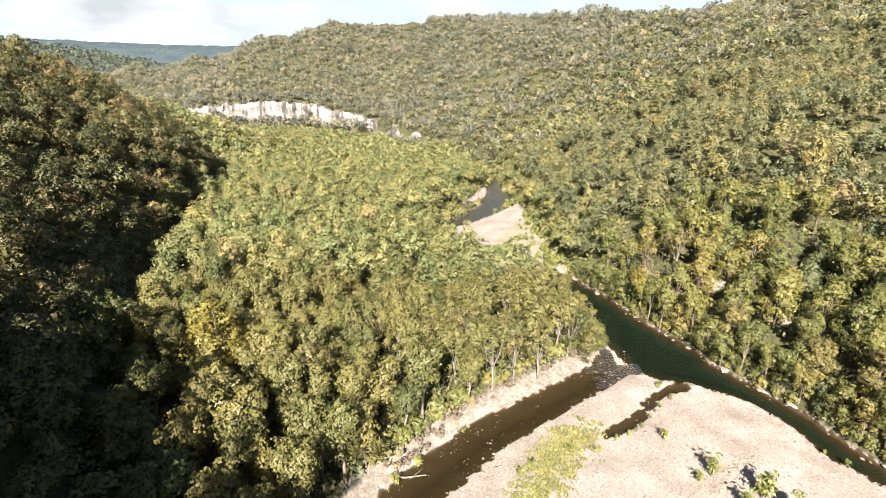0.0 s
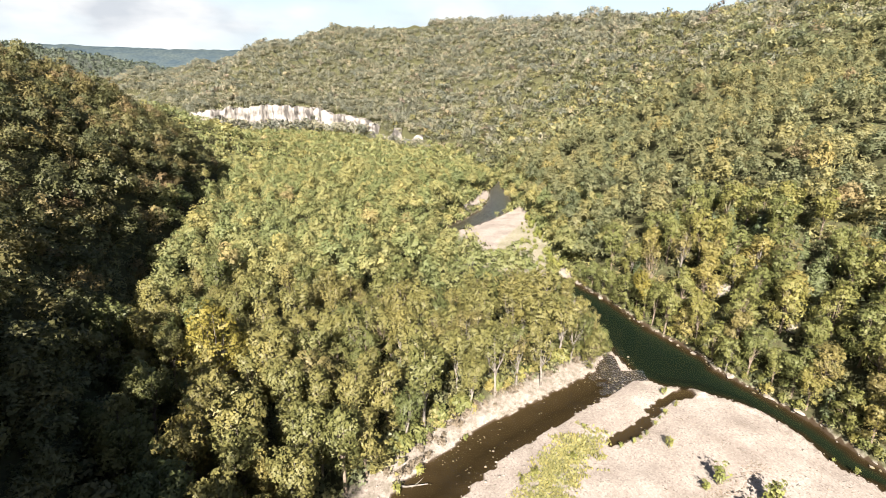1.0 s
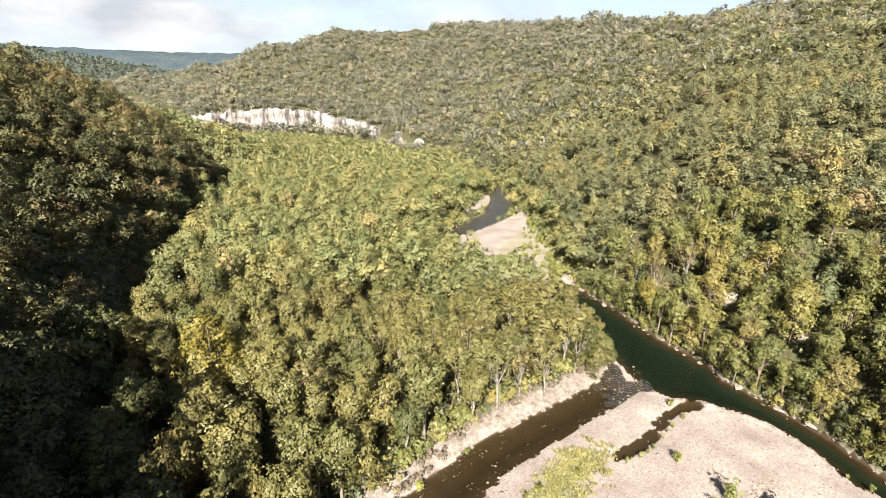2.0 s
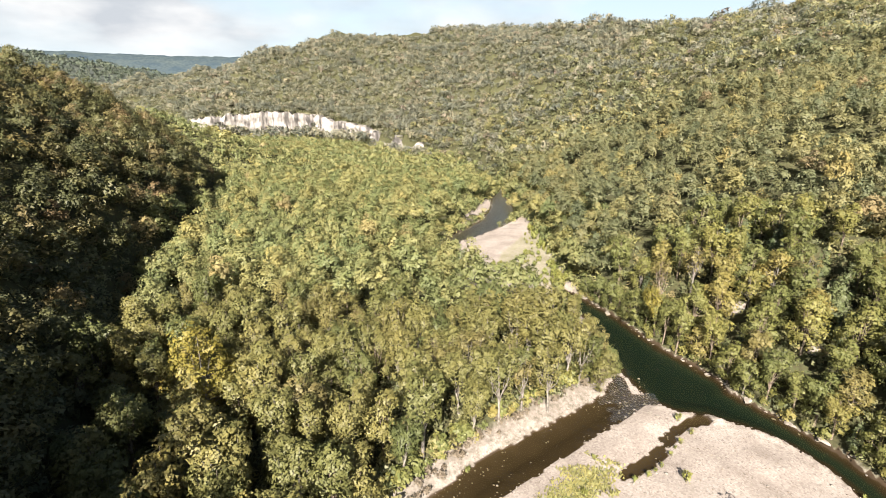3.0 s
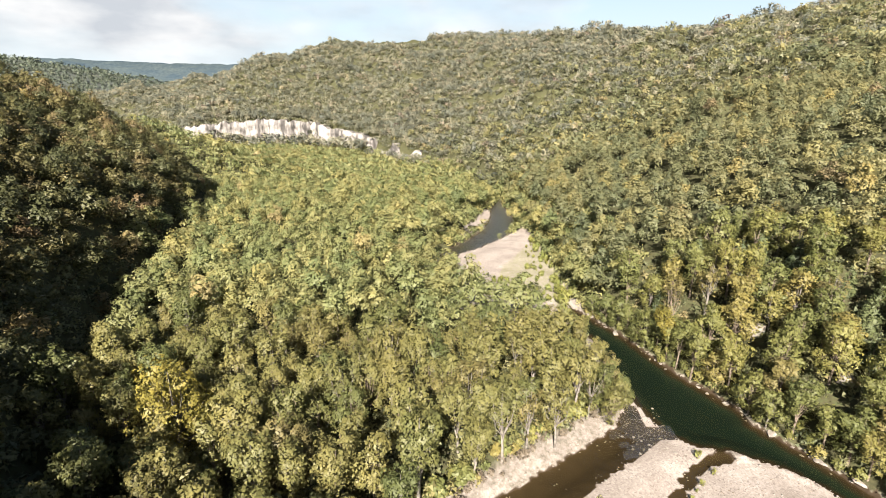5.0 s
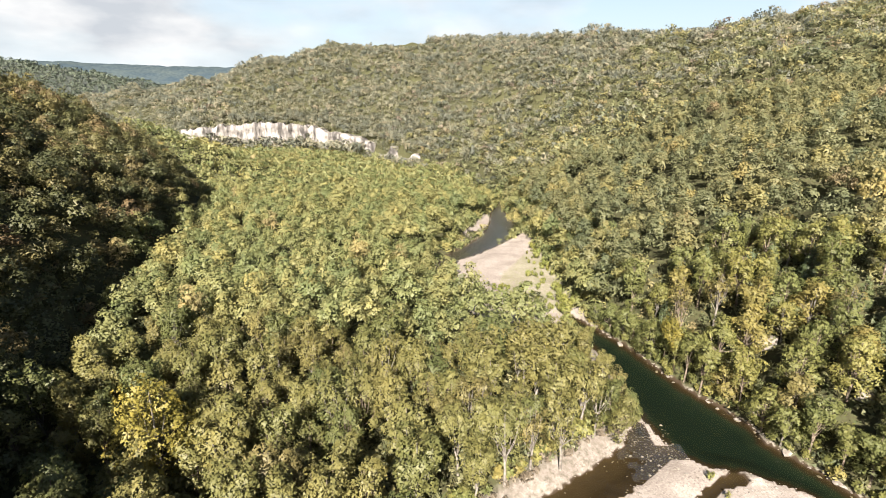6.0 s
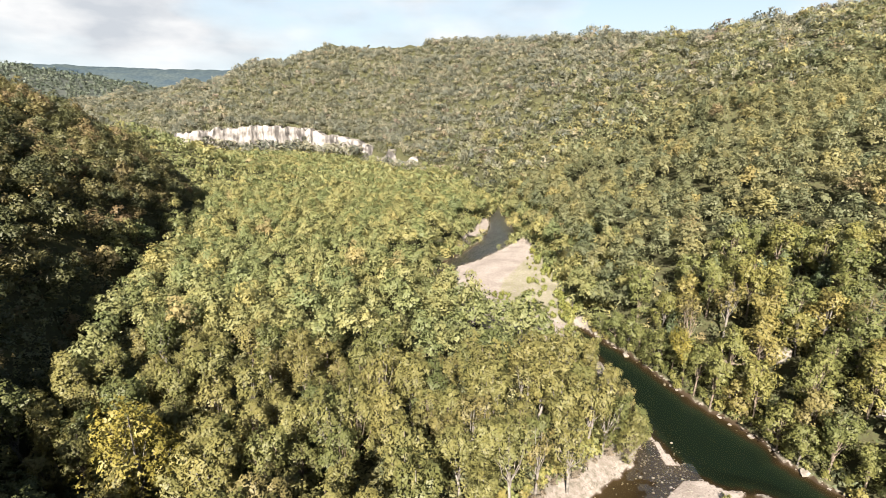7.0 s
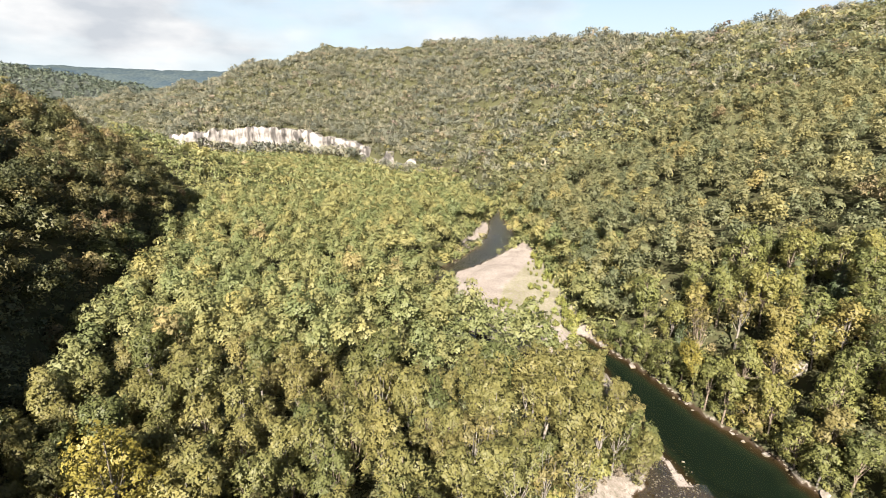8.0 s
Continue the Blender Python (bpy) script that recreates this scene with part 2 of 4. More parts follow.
# limestone with dark streaks that run down
mat_cliff, n, l, out, bsdf = material("limestone")
co, mp = n.new("ShaderNodeTexCoord"), n.new("ShaderNodeMapping")
mp.inputs["Scale"].default_value = (1, 1, 0.12)
l.new(co.outputs["Object"], mp.inputs[0])
a, b = noise_node(n, l, 0.16, 8, mp.outputs[0]), noise_node(n, l, 0.35, 5, co.outputs["Object"])
r = ramp(n, [(0.38, (0.0268, 0.0250, 0.0232)), (0.46, (0.0805, 0.0760, 0.0716)), (0.54, (0.1431, 0.1364, 0.1297)), (0.66, (0.1878, 0.1811, 0.1722))])
l.new(a.outputs["Fac"], r.inputs[0])
r2 = ramp(n, [(0.3, (0.7, 0.66, 0.6)), (0.6, (1.05, 1.04, 1.03))])
l.new(b.outputs["Fac"], r2.inputs[0])
l.new(mixed(n, l, 1.0, r.outputs[0], r2.outputs[0], "MULTIPLY"), bsdf.inputs["Base Color"])
bsdf.inputs["Roughness"].default_value = 0.9
bumped(n, l, bsdf, b.outputs["Fac"], 0.7, 0.8)

# the blue distance: haze painted into the ridge's base colour
mat_far_haze, n, l, out, bsdf = material("hazed_far_ridge")
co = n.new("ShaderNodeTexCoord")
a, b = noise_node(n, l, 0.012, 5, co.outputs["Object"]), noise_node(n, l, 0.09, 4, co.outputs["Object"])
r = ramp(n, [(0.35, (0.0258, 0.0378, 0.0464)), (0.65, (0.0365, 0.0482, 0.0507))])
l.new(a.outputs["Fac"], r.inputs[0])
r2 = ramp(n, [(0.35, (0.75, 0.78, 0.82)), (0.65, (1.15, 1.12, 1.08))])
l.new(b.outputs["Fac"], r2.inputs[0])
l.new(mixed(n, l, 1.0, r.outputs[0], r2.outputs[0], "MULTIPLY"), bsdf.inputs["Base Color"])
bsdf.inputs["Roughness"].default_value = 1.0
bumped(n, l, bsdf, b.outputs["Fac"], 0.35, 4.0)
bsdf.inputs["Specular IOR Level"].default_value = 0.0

mat_wooded = rock_material("wooded_slope", [(0.35, (0.0134, 0.0181, 0.0145)), (0.65, (0.0206, 0.0258, 0.0196))], 0.06)

# ---- the lie of the land ----
# river arms: x, y and half the width of the water along each
POOL = [(27, 372, 0.8), (24, 350, 1.5), (22.5, 332, 4.5), (23, 301, 7.4), (16.5, 274, 7.0), (5.5, 254, 5.6), (-4, 241, 4), (-8, 225, 2.4), (-8, 200, 2.2),
        (2, 181, 2.2), (16, 168, 2), (30, 165.5, 2), (42, 165, 3.5), (45, 157, 5.5), (48.5, 138, 8.6), (54.5, 122.5, 11), (60.8, 115.8, 6.2), (67, 110, 4.2),
        (71.3, 104, 3.1), (74.2, 98.3, 2.9), (75.8, 92, 3.2), (76.8, 88.2, 3.3), (79.6, 84, 2.6), (92, 64, 3), (110, 42, 4), (140, 0, 5), (170, -80, 6)]
UPPER = [(27, 372, 0.8), (12, 405, 1.5), (-30, 470, 4), (-75, 545, 8), (-125, 590, 8), (-200, 625, 8), (-300, 620, 8), (-420, 640, 8)]
STREAM = [(48, 116.5, 1.6), (42, 116, 2.2), (36.5, 113.5, 4.2), (27.8, 106.5, 4.0), (17, 97.6, 4.2), (7.1, 89.6, 4.5), (0.5, 82, 4.6), (-7, 72.5, 4.6),
          (-14, 60, 4.6), (-12, 42, 5), (14, 10, 5), (30, -80, 5)]
RIFFLE = [(36, 113, 4), (38.8, 119.3, 2.5), (40.5, 125.2, 1.0)]
INLET = [(54, 109.3, 1.6), (50, 107.5, 1.0), (46.5, 105.1, 0.95), (44, 102.5, 0.95), (41.1, 98.3, 1.05), (37.7, 95.3, 1.2), (34.7, 93, 1.5), (31.9, 91.4, 0.9)]
HEAD = [(37.5, 180, 1.3), (40, 174, 2.2), (44, 162, 4.5)]
HILL_TOE = [(170, -100), (135, 20), (100, 62), (84, 82), (78, 94), (71.5, 113), (64.5, 130), (53, 155), (44, 178), (41, 215), (40, 255), (34, 300),
            (29, 345), (20, 400), (-5, 470), (-34, 523), (-67, 560), (-114, 614), (-200, 655), (-294, 645), (-340, 640), (-480, 690), (-900, 700)]
LEFT_TOE = [(6, -300), (6, -20), (-10, 8), (-28, 36), (-46, 58), (-75, 98), (-100, 150), (-114, 200), (-126, 250), (-145, 300), (-168, 335), (-210, 352), (-300, 340), (-700, 330)]


def to_line(x, y, line):
    """The distance of places from a line of points, and how far along each segment the nearest point is."""
    best = np.full(np.shape(x), 1e9)
    width = np.zeros(np.shape(x))
    for a, b in zip(line[:-1], line[1:]):
        ex, ey = b[0] - a[0], b[1] - a[1]
        t = np.clip(((x - a[0]) * ex + (y - a[1]) * ey) / (ex * ex + ey * ey), 0, 1)
        d = np.hypot(x - a[0] - t * ex, y - a[1] - t * ey)
        if len(a) > 2:
            w = a[2] + t * (b[2] - a[2])
            nearer = d - w < best
            best = np.where(nearer, d - w, best)
            width = np.where(nearer, w, width)
        else:
            best = np.minimum(best, d)
    return best, width


def inside(x, y, ring):
    odd = np.zeros(np.shape(x), bool)
    for (ax, ay), (bx, by) in zip(ring, ring[1:] + ring[:1]):
        if ay != by:
            odd ^= ((ay > y) != (by > y)) & (x < (bx - ax) * (y - ay) / (by - ay) + ax)
    return odd


def waves(x, y, size, seed=0):
    """Smooth uneven noise of about +-1, for many places at once."""
    s = np.zeros(np.shape(x))
    r = np.random.RandomState(seed)
    for k in range(9):
        a, p, f = r.uniform(0, 6.28), r.uniform(0, 6.28), r.uniform(0.6, 1.9) * 6.28 / size
        s = s + np.sin((x * math.cos(a) + y * math.sin(a)) * f + p + 1.3 * np.sin((y * math.cos(a) - x * math.sin(a)) * f * 0.7 + 2 * p))
    return s / 3.6


def softmin(a, b, k):
    return -k * np.logaddexp(-a / k, -b / k)


def water_gap(x, y):
    """How far a place is from the water's edge (below 0: in the water), and half the width there."""
    gap, width = np.full(np.shape(x), 1e9), np.zeros(np.shape(x))
    for line in (POOL, UPPER, STREAM, INLET, HEAD, RIFFLE):
        d, w = to_line(x, y, line)
        width = np.where(d < gap, w, width)
        gap = np.minimum(gap, d)
    return gap + 0.35 * waves(x, y, 6, 3) + 0.2 * waves(x, y, 2.2, 4), width


RING_HILL = HILL_TOE + [(-900, 6000), (6000, 6000), (6000, -100)]
RING_LEFT = LEFT_TOE + [(-6000, 330), (-6000, -300)]
# the gravel that lies open: the near bar with its spit, the strip under the woods, the upper bar
NEAR_BAR = [(-20, 20), (-12, 66), (2, 80), (20, 96), (36, 110), (45, 117), (54, 108), (62, 108), (69, 100), (73, 88), (78, 79), (90, 62), (110, 30), (110, -60), (-14, -60)]
UPPER_BAR = [(-3, 236), (8, 248), (22, 268), (33, 284), (35, 262), (37, 225), (40, 190), (40, 170), (28, 153), (20, 157), (12, 164), (3, 173), (-1, 190), (-2, 215)]
ISLE = [(-1, 262), (5, 272), (10, 284), (15, 304), (17.5, 324), (14, 326), (9, 306), (4, 288), (-2, 272)]
UPPER_GREEN = [(18, 222), (29, 246), (36, 254), (38, 225), (41, 192), (36, 182), (24, 190), (14, 205)]
GREEN = [(8.4, 66), (11, 74), (13.9, 79.6), (15.7, 85.6), (21.7, 91.7), (27.3, 94.3), (31, 93.2), (28.2, 87.9), (25, 83.1), (21.5, 78.7), (16.2, 70), (14, 64)]


def land(x, y):
    """The ground's height and, of what covers it: open gravel, depth of the bed, green."""
    x, y = np.asarray(x, float), np.asarray(y, float)
    gap, width = water_gap(x, y)
    d_r = np.where(inside(x, y, RING_HILL), 1, -1) * to_line(x, y, HILL_TOE)[0]
    d_l = np.where(inside(x, y, RING_LEFT), 1, -1) * to_line(x, y, LEFT_TOE)[0]
    bars = inside(x, y, NEAR_BAR) | inside(x, y, UPPER_BAR) | inside(x, y, ISLE)
    spit = (np.hypot(x - 41, y - 121.5) < 7.5) & (x + 0.55 * y > 104)
    bars = bars | spit
    # banks
    flat_bar = np.clip(0.05 + 0.085 * np.clip(gap, 0, 12), 0, 1.0) + 0.10 * waves(x, y, 14, 7) * np.clip(gap / 5, 0, 1)
    woods = 0.15 + 3.0 * (1 - np.exp(-np.clip(gap, 0, 60) / 5.5)) + 0.35 * waves(x, y, 30, 8) * np.clip(gap / 15, 0, 1)
    z = np.where(bars, flat_bar, woods)
    deep = np.clip(-gap, 0, None)
    z = np.where(gap < 0, -0.06 - np.minimum(0.22 * deep, 1.5), z)
    # hills
    slope_r = np.interp(y, [150, 350, 560, 800], [0.36, 0.38, 0.54, 0.54])
    cap_r = np.interp(x, [-900, -600, -450, -350, -290, -225, -100, 0, 120, 220, 330, 450, 700], [37, 47, 74, 92, 116, 139, 146, 148, 142, 126, 137, 166, 188])
    cliff_r = np.interp(x, [-430, -365, -345, -304, -260, -200, -114, -60, -34, 0], [0, 3, 11, 19, 23, 22, 12, 6, 2, 0]) * (y > 440)
    up = np.clip(d_r, 0, None)
    rise = 10 * (1 - np.exp(-up / 9)) + cliff_r * np.clip(up / 4 - 1.5, 0, 1) + slope_r * up
    rise = softmin(rise, cap_r + 2 * waves(x, y, 200, 12), 14) + 14 * np.log1p(np.exp(-cap_r / 14))
    rise = np.clip(rise, 0, None) + (3.5 * waves(x, y, 60, 13) + 6 * waves(x, y, 170, 14)) * np.clip(up / 60, 0, 1)
    z = np.where(d_r > 0, np.maximum(z, rise * np.clip(gap / 3, 0, 1) + z * (gap > 0)), z)
    steep = np.interp(y, [5, 25, 70, 110, 150, 200, 300, 340], [1.9, 1.6, 0.88, 0.88, 0.82, 0.75, 0.72, 0.6])
    cap_l = np.interp(y, [0, 20, 45, 70, 110, 200, 260, 300, 345], [67, 66, 66, 57, 64, 72, 63, 54, 38])
    up = np.clip(d_l, 0, None)
    foot = np.interp(y, [60, 100, 310, 340], [0, 15, 15, 4]) * (1 - np.exp(-up / 6))
    rise = softmin(steep * up + foot, cap_l + 0 * up, 10)
    rise = np.clip(rise, 0, None) + (2.5 * waves(x, y, 45, 15) + 3 * waves(x, y, 110, 16)) * np.clip(up / 40, 0, 1)
    z = np.where(d_l > 0, np.maximum(z, z + rise * np.clip(up / 3, 0, 1)), z)
    z = z + 38 * np.exp(-((x + 262) / 90) ** 2 - ((y - 415) / 40) ** 2)
    far = np.hypot(x, y)
    z = z + np.clip((far - 950) / 900, 0, 1) * 25 * (d_r < 0)
    # covers
    open_edge = np.clip((7.5 - gap) / 5, 0, 1) * (y < 235) * (x > -30) * (d_r < 0)
    bar = np.where(bars, 1.0, np.clip(open_edge, 0, 0.62))
    bar = np.where((d_r > -2) & (y < 185), np.clip(0.5 - 0.25 * gap, 0, 1), bar)
    dark = np.clip(deep / np.maximum(width, 0.5), 0, 1) * np.clip(width / 8, 0, 1)
    arm = np.minimum(to_line(x, y, POOL)[0], to_line(x, y, HEAD)[0]) < np.minimum(to_line(x, y, STREAM)[0], to_line(x, y, INLET)[0])
    main = arm & (y < 180)
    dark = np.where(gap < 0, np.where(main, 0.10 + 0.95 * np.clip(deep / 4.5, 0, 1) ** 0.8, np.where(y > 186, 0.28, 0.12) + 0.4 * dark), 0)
    green = inside(x, y, UPPER_GREEN) * 0.4 + inside(x, y, GREEN) * np.clip(to_line(x, y, GREEN + GREEN[:1])[0] / 4, 0, 0.9)
    return z, bar, np.clip(dark, 0, 1), green, gap, d_r, d_l, bars


def height(x, y):
    return land(np.array([x]), np.array([y]))[0][0]


def mesh_from(name, verts, faces, sides, mat, smooth=False, tints=None, normals=None):
    """A mesh out of arrays: verts (n, 3), faces (m, sides)."""
    me = bpy.data.meshes.new(name)
    verts, faces = np.asarray(verts, np.float32), np.asarray(faces, np.int32)
    me.vertices.add(len(verts))
    me.vertices.foreach_set("co", verts.ravel())
    me.loops.add(faces.size)
    me.loops.foreach_set("vertex_index", faces.ravel())
    me.polygons.add(len(faces))
    me.polygons.foreach_set("loop_start", np.arange(len(faces), dtype=np.int32) * sides)
    me.polygons.foreach_set("use_smooth", np.full(len(faces), smooth))
    for key, values in (tints or {}).items():
        me.attributes.new(key, "FLOAT", "POINT").data.foreach_set("value", np.asarray(values, np.float32))
    me.materials.append(mat)
    me.update(calc_edges=True)
    if normals is not None:
        me.attributes.new("custom_normal", "FLOAT_VECTOR", "POINT").data.foreach_set("vector", np.asarray(normals, np.float32).ravel())
    return me


def steps(stops):
    """Grid lines: (from, to, spacing) stretch by stretch."""
    rows = []
    for a, b, s in stops:
        rows += list(np.linspace(a, b, max(1, round((b - a) / s)), endpoint=False))
    return np.array(rows + [stops[-1][1]])


gx = steps([(-4500, -1200, 300), (-1200, -420, 26), (-420, -130, 9), (-130, -32, 4), (-32, 96, 0.85), (96, 190, 4), (190, 520, 11), (520, 1200, 40), (1200, 4500, 300)])
gy = steps([(-3000, -200, 280), (-200, 20, 12), (20, 62, 3), (62, 132, 0.75), (132, 182, 1.2), (182, 300, 2), (300, 460, 5), (460, 700, 7), (700, 1000, 14), (1000, 1500, 60), (1500, 4500, 300)])
mx, my = np.meshgrid(gx, gy)
gz, g_bar, g_deep, g_green, *_ = land(mx.ravel(), my.ravel())
ix = np.arange(len(gx) * len(gy)).reshape(len(gy), len(gx))
quads = np.stack([ix[:-1, :-1], ix[:-1, 1:], ix[1:, 1:], ix[1:, :-1]], -1).reshape(-1, 4)
ground = new("ground", mesh_from("ground", np.stack([mx.ravel(), my.ravel(), gz], -1), quads, 4, mat_ground, True, {"bar": g_bar, "deep": g_deep, "green": g_green}))
tagged(ground, "valley ground of leaf litter, pale gravel bars and wooded slopes", "ground", kind="structure")

def water_sheet(y0, y1, mat, label):
    wx, wy = np.meshgrid(np.linspace(-480, 180, 40), np.linspace(y0, y1, 30))
    ix = np.arange(wx.size).reshape(wx.shape)
    quads = np.stack([ix[:-1, :-1], ix[:-1, 1:], ix[1:, 1:], ix[1:, :-1]], -1).reshape(-1, 4)
    ob = new("water", mesh_from("water", np.stack([wx.ravel(), wy.ravel(), 0 * wx.ravel()], -1), quads, 4, mat))
    return tagged(ob, label, "river", kind="structure")


def stream_sheet(label):
    """The near water, smooth but where the stream runs over stones into the pool."""
    wx, wy = np.meshgrid(steps([(-480, -30, 50), (-30, 20, 10), (20, 50, 0.6), (50, 180, 20)]), steps([(-90, 90, 30), (90, 128, 0.6), (128, 186, 20)]))
    ix = np.arange(wx.size).reshape(wx.shape)
    quads = np.stack([ix[:-1, :-1], ix[:-1, 1:], ix[1:, 1:], ix[1:, :-1]], -1).reshape(-1, 4)
    me = mesh_from("water", np.stack([wx.ravel(), wy.ravel(), 0 * wx.ravel()], -1), quads, 4, mat_water)
    me.materials.append(mat_rapid)
    cx, cy = wx.ravel()[quads].mean(1), wy.ravel()[quads].mean(1)
    quick = ((to_line(cx, cy, RIFFLE)[0] < 0.6) | ((to_line(cx, cy, STREAM)[0] < 1) & (cx > 29) & (cx < 47))) & (0.6 * waves(cx, cy, 5, 31) + 0.25 * (cx - 34.5) > 0)
    me.polygons.foreach_set("material_index", quick.astype(np.int32))
    return tagged(new("water", me), label, "river", kind="structure")


stream_sheet("clear green pool and brown stream over a stony bed")
water_sheet(186, 700, mat_riffle, "rippled shallow river at the upper bar")


# ---- trees ----
def tube(points, radii, sides=5):
    """A tapered limb through points: vertices and quads."""
    verts, faces = [], []
    for k, (p, r) in enumerate(zip(points, radii)):
        ahead = Vector(points[min(k + 1, len(points) - 1)]) - Vector(points[max(k - 1, 0)])
        q = ahead.to_track_quat("Z", "Y")
        for s in range(sides):
            a = 6.2832 * s / sides
            verts.append(Vector(p) + q @ Vector((math.cos(a) * r, math.sin(a) * r, 0)))
        if k:
            for s in range(sides):
                i, j = (k - 1) * sides + s, (k - 1) * sides + (s + 1) % sides
                faces.append((i, j, j + sides, i + sides))
    return verts, faces


def joined(pieces):
    verts, faces = [], []
    for v, f in pieces:
        faces += [tuple(i + len(verts) for i in one) for one in f]
        verts += [tuple(p) for p in v]
    return np.array(verts), np.array(faces)


def leaves(r, centres, sizes, count, leaf, corners=4, upward=0.35, stretch=1.0, bunch=9):
    """Leaves in small domed sprays all over uneven lobes, with gaps between the sprays."""
    centres, sizes = np.array(centres), np.array(sizes)
    middle = np.average(centres, axis=0, weights=sizes**2) - [0, 0, 0.8]
    sprays = max(1, count // bunch)
    pick = r.choice(len(centres), sprays, p=sizes**2 / (sizes**2).sum())
    way = r.normal(size=(sprays, 3))
    way[:, 2] += upward
    way /= np.linalg.norm(way, axis=1)[:, None]
    far = sizes[pick] * r.uniform(0.70, 1.10, sprays) * (1 + 0.2 * np.sin(way[:, 0] * 7 + pick) * np.cos(way[:, 1] * 6 + 2 * pick))
    hub = centres[pick] + way * far[:, None] * np.array([1, 1, 0.85 * stretch])
    axis = way * 0.8 + r.normal(size=(sprays, 3)) * 0.25 + np.array([0, 0, 0.45])
    axis /= np.linalg.norm(axis, axis=1)[:, None]
    wide = leaf * r.uniform(1.0, 2.1, sprays)
    out_ = hub - middle
    out_ /= np.linalg.norm(out_, axis=1)[:, None] + 1e-9
    hub, axis, wide, way, out_ = (np.repeat(a, bunch, axis=0) for a in (hub, axis, wide, way, out_))
    count = sprays * bunch
    off = r.normal(size=(count, 3))
    along = (off * axis).sum(1)[:, None]
    off -= axis * along * 0.75
    span = (off**2).sum(1)[:, None]
    spot = hub + (off - axis * 0.28 * span) * wide[:, None]
    face = axis * 0.8 + off * 0.35 + r.normal(size=(count, 3)) * 0.30
    face /= np.linalg.norm(face, axis=1)[:, None]
    side = np.cross(face, r.normal(size=(count, 3)))
    side /= np.linalg.norm(side, axis=1)[:, None] + 1e-9
    other = np.cross(face, side)
    half = leaf * r.uniform(0.6, 1.3, count)
    shape = [(-1.0, -0.35), (0.15, -0.8), (1.0, 0.3), (-0.2, 0.85)] if corners == 4 else [(-1.0, -0.50), (1.05, -0.38), (0.1, 0.80)]
    verts = np.stack([spot + side * (u * half * r.uniform(0.75, 1.25, count))[:, None] + other * (v * half * r.uniform(0.75, 1.25, count))[:, None]
                      + face * (half * r.uniform(-0.2, 0.2, count))[:, None] for u, v in shape], 1).reshape(-1, 3)
    light = way * 0.48 + out_ * 0.45 + face * 0.26
    light /= np.linalg.norm(light, axis=1)[:, None] + 1e-9
    return verts, np.arange(count * corners).reshape(-1, corners), np.repeat(light, corners, axis=0)


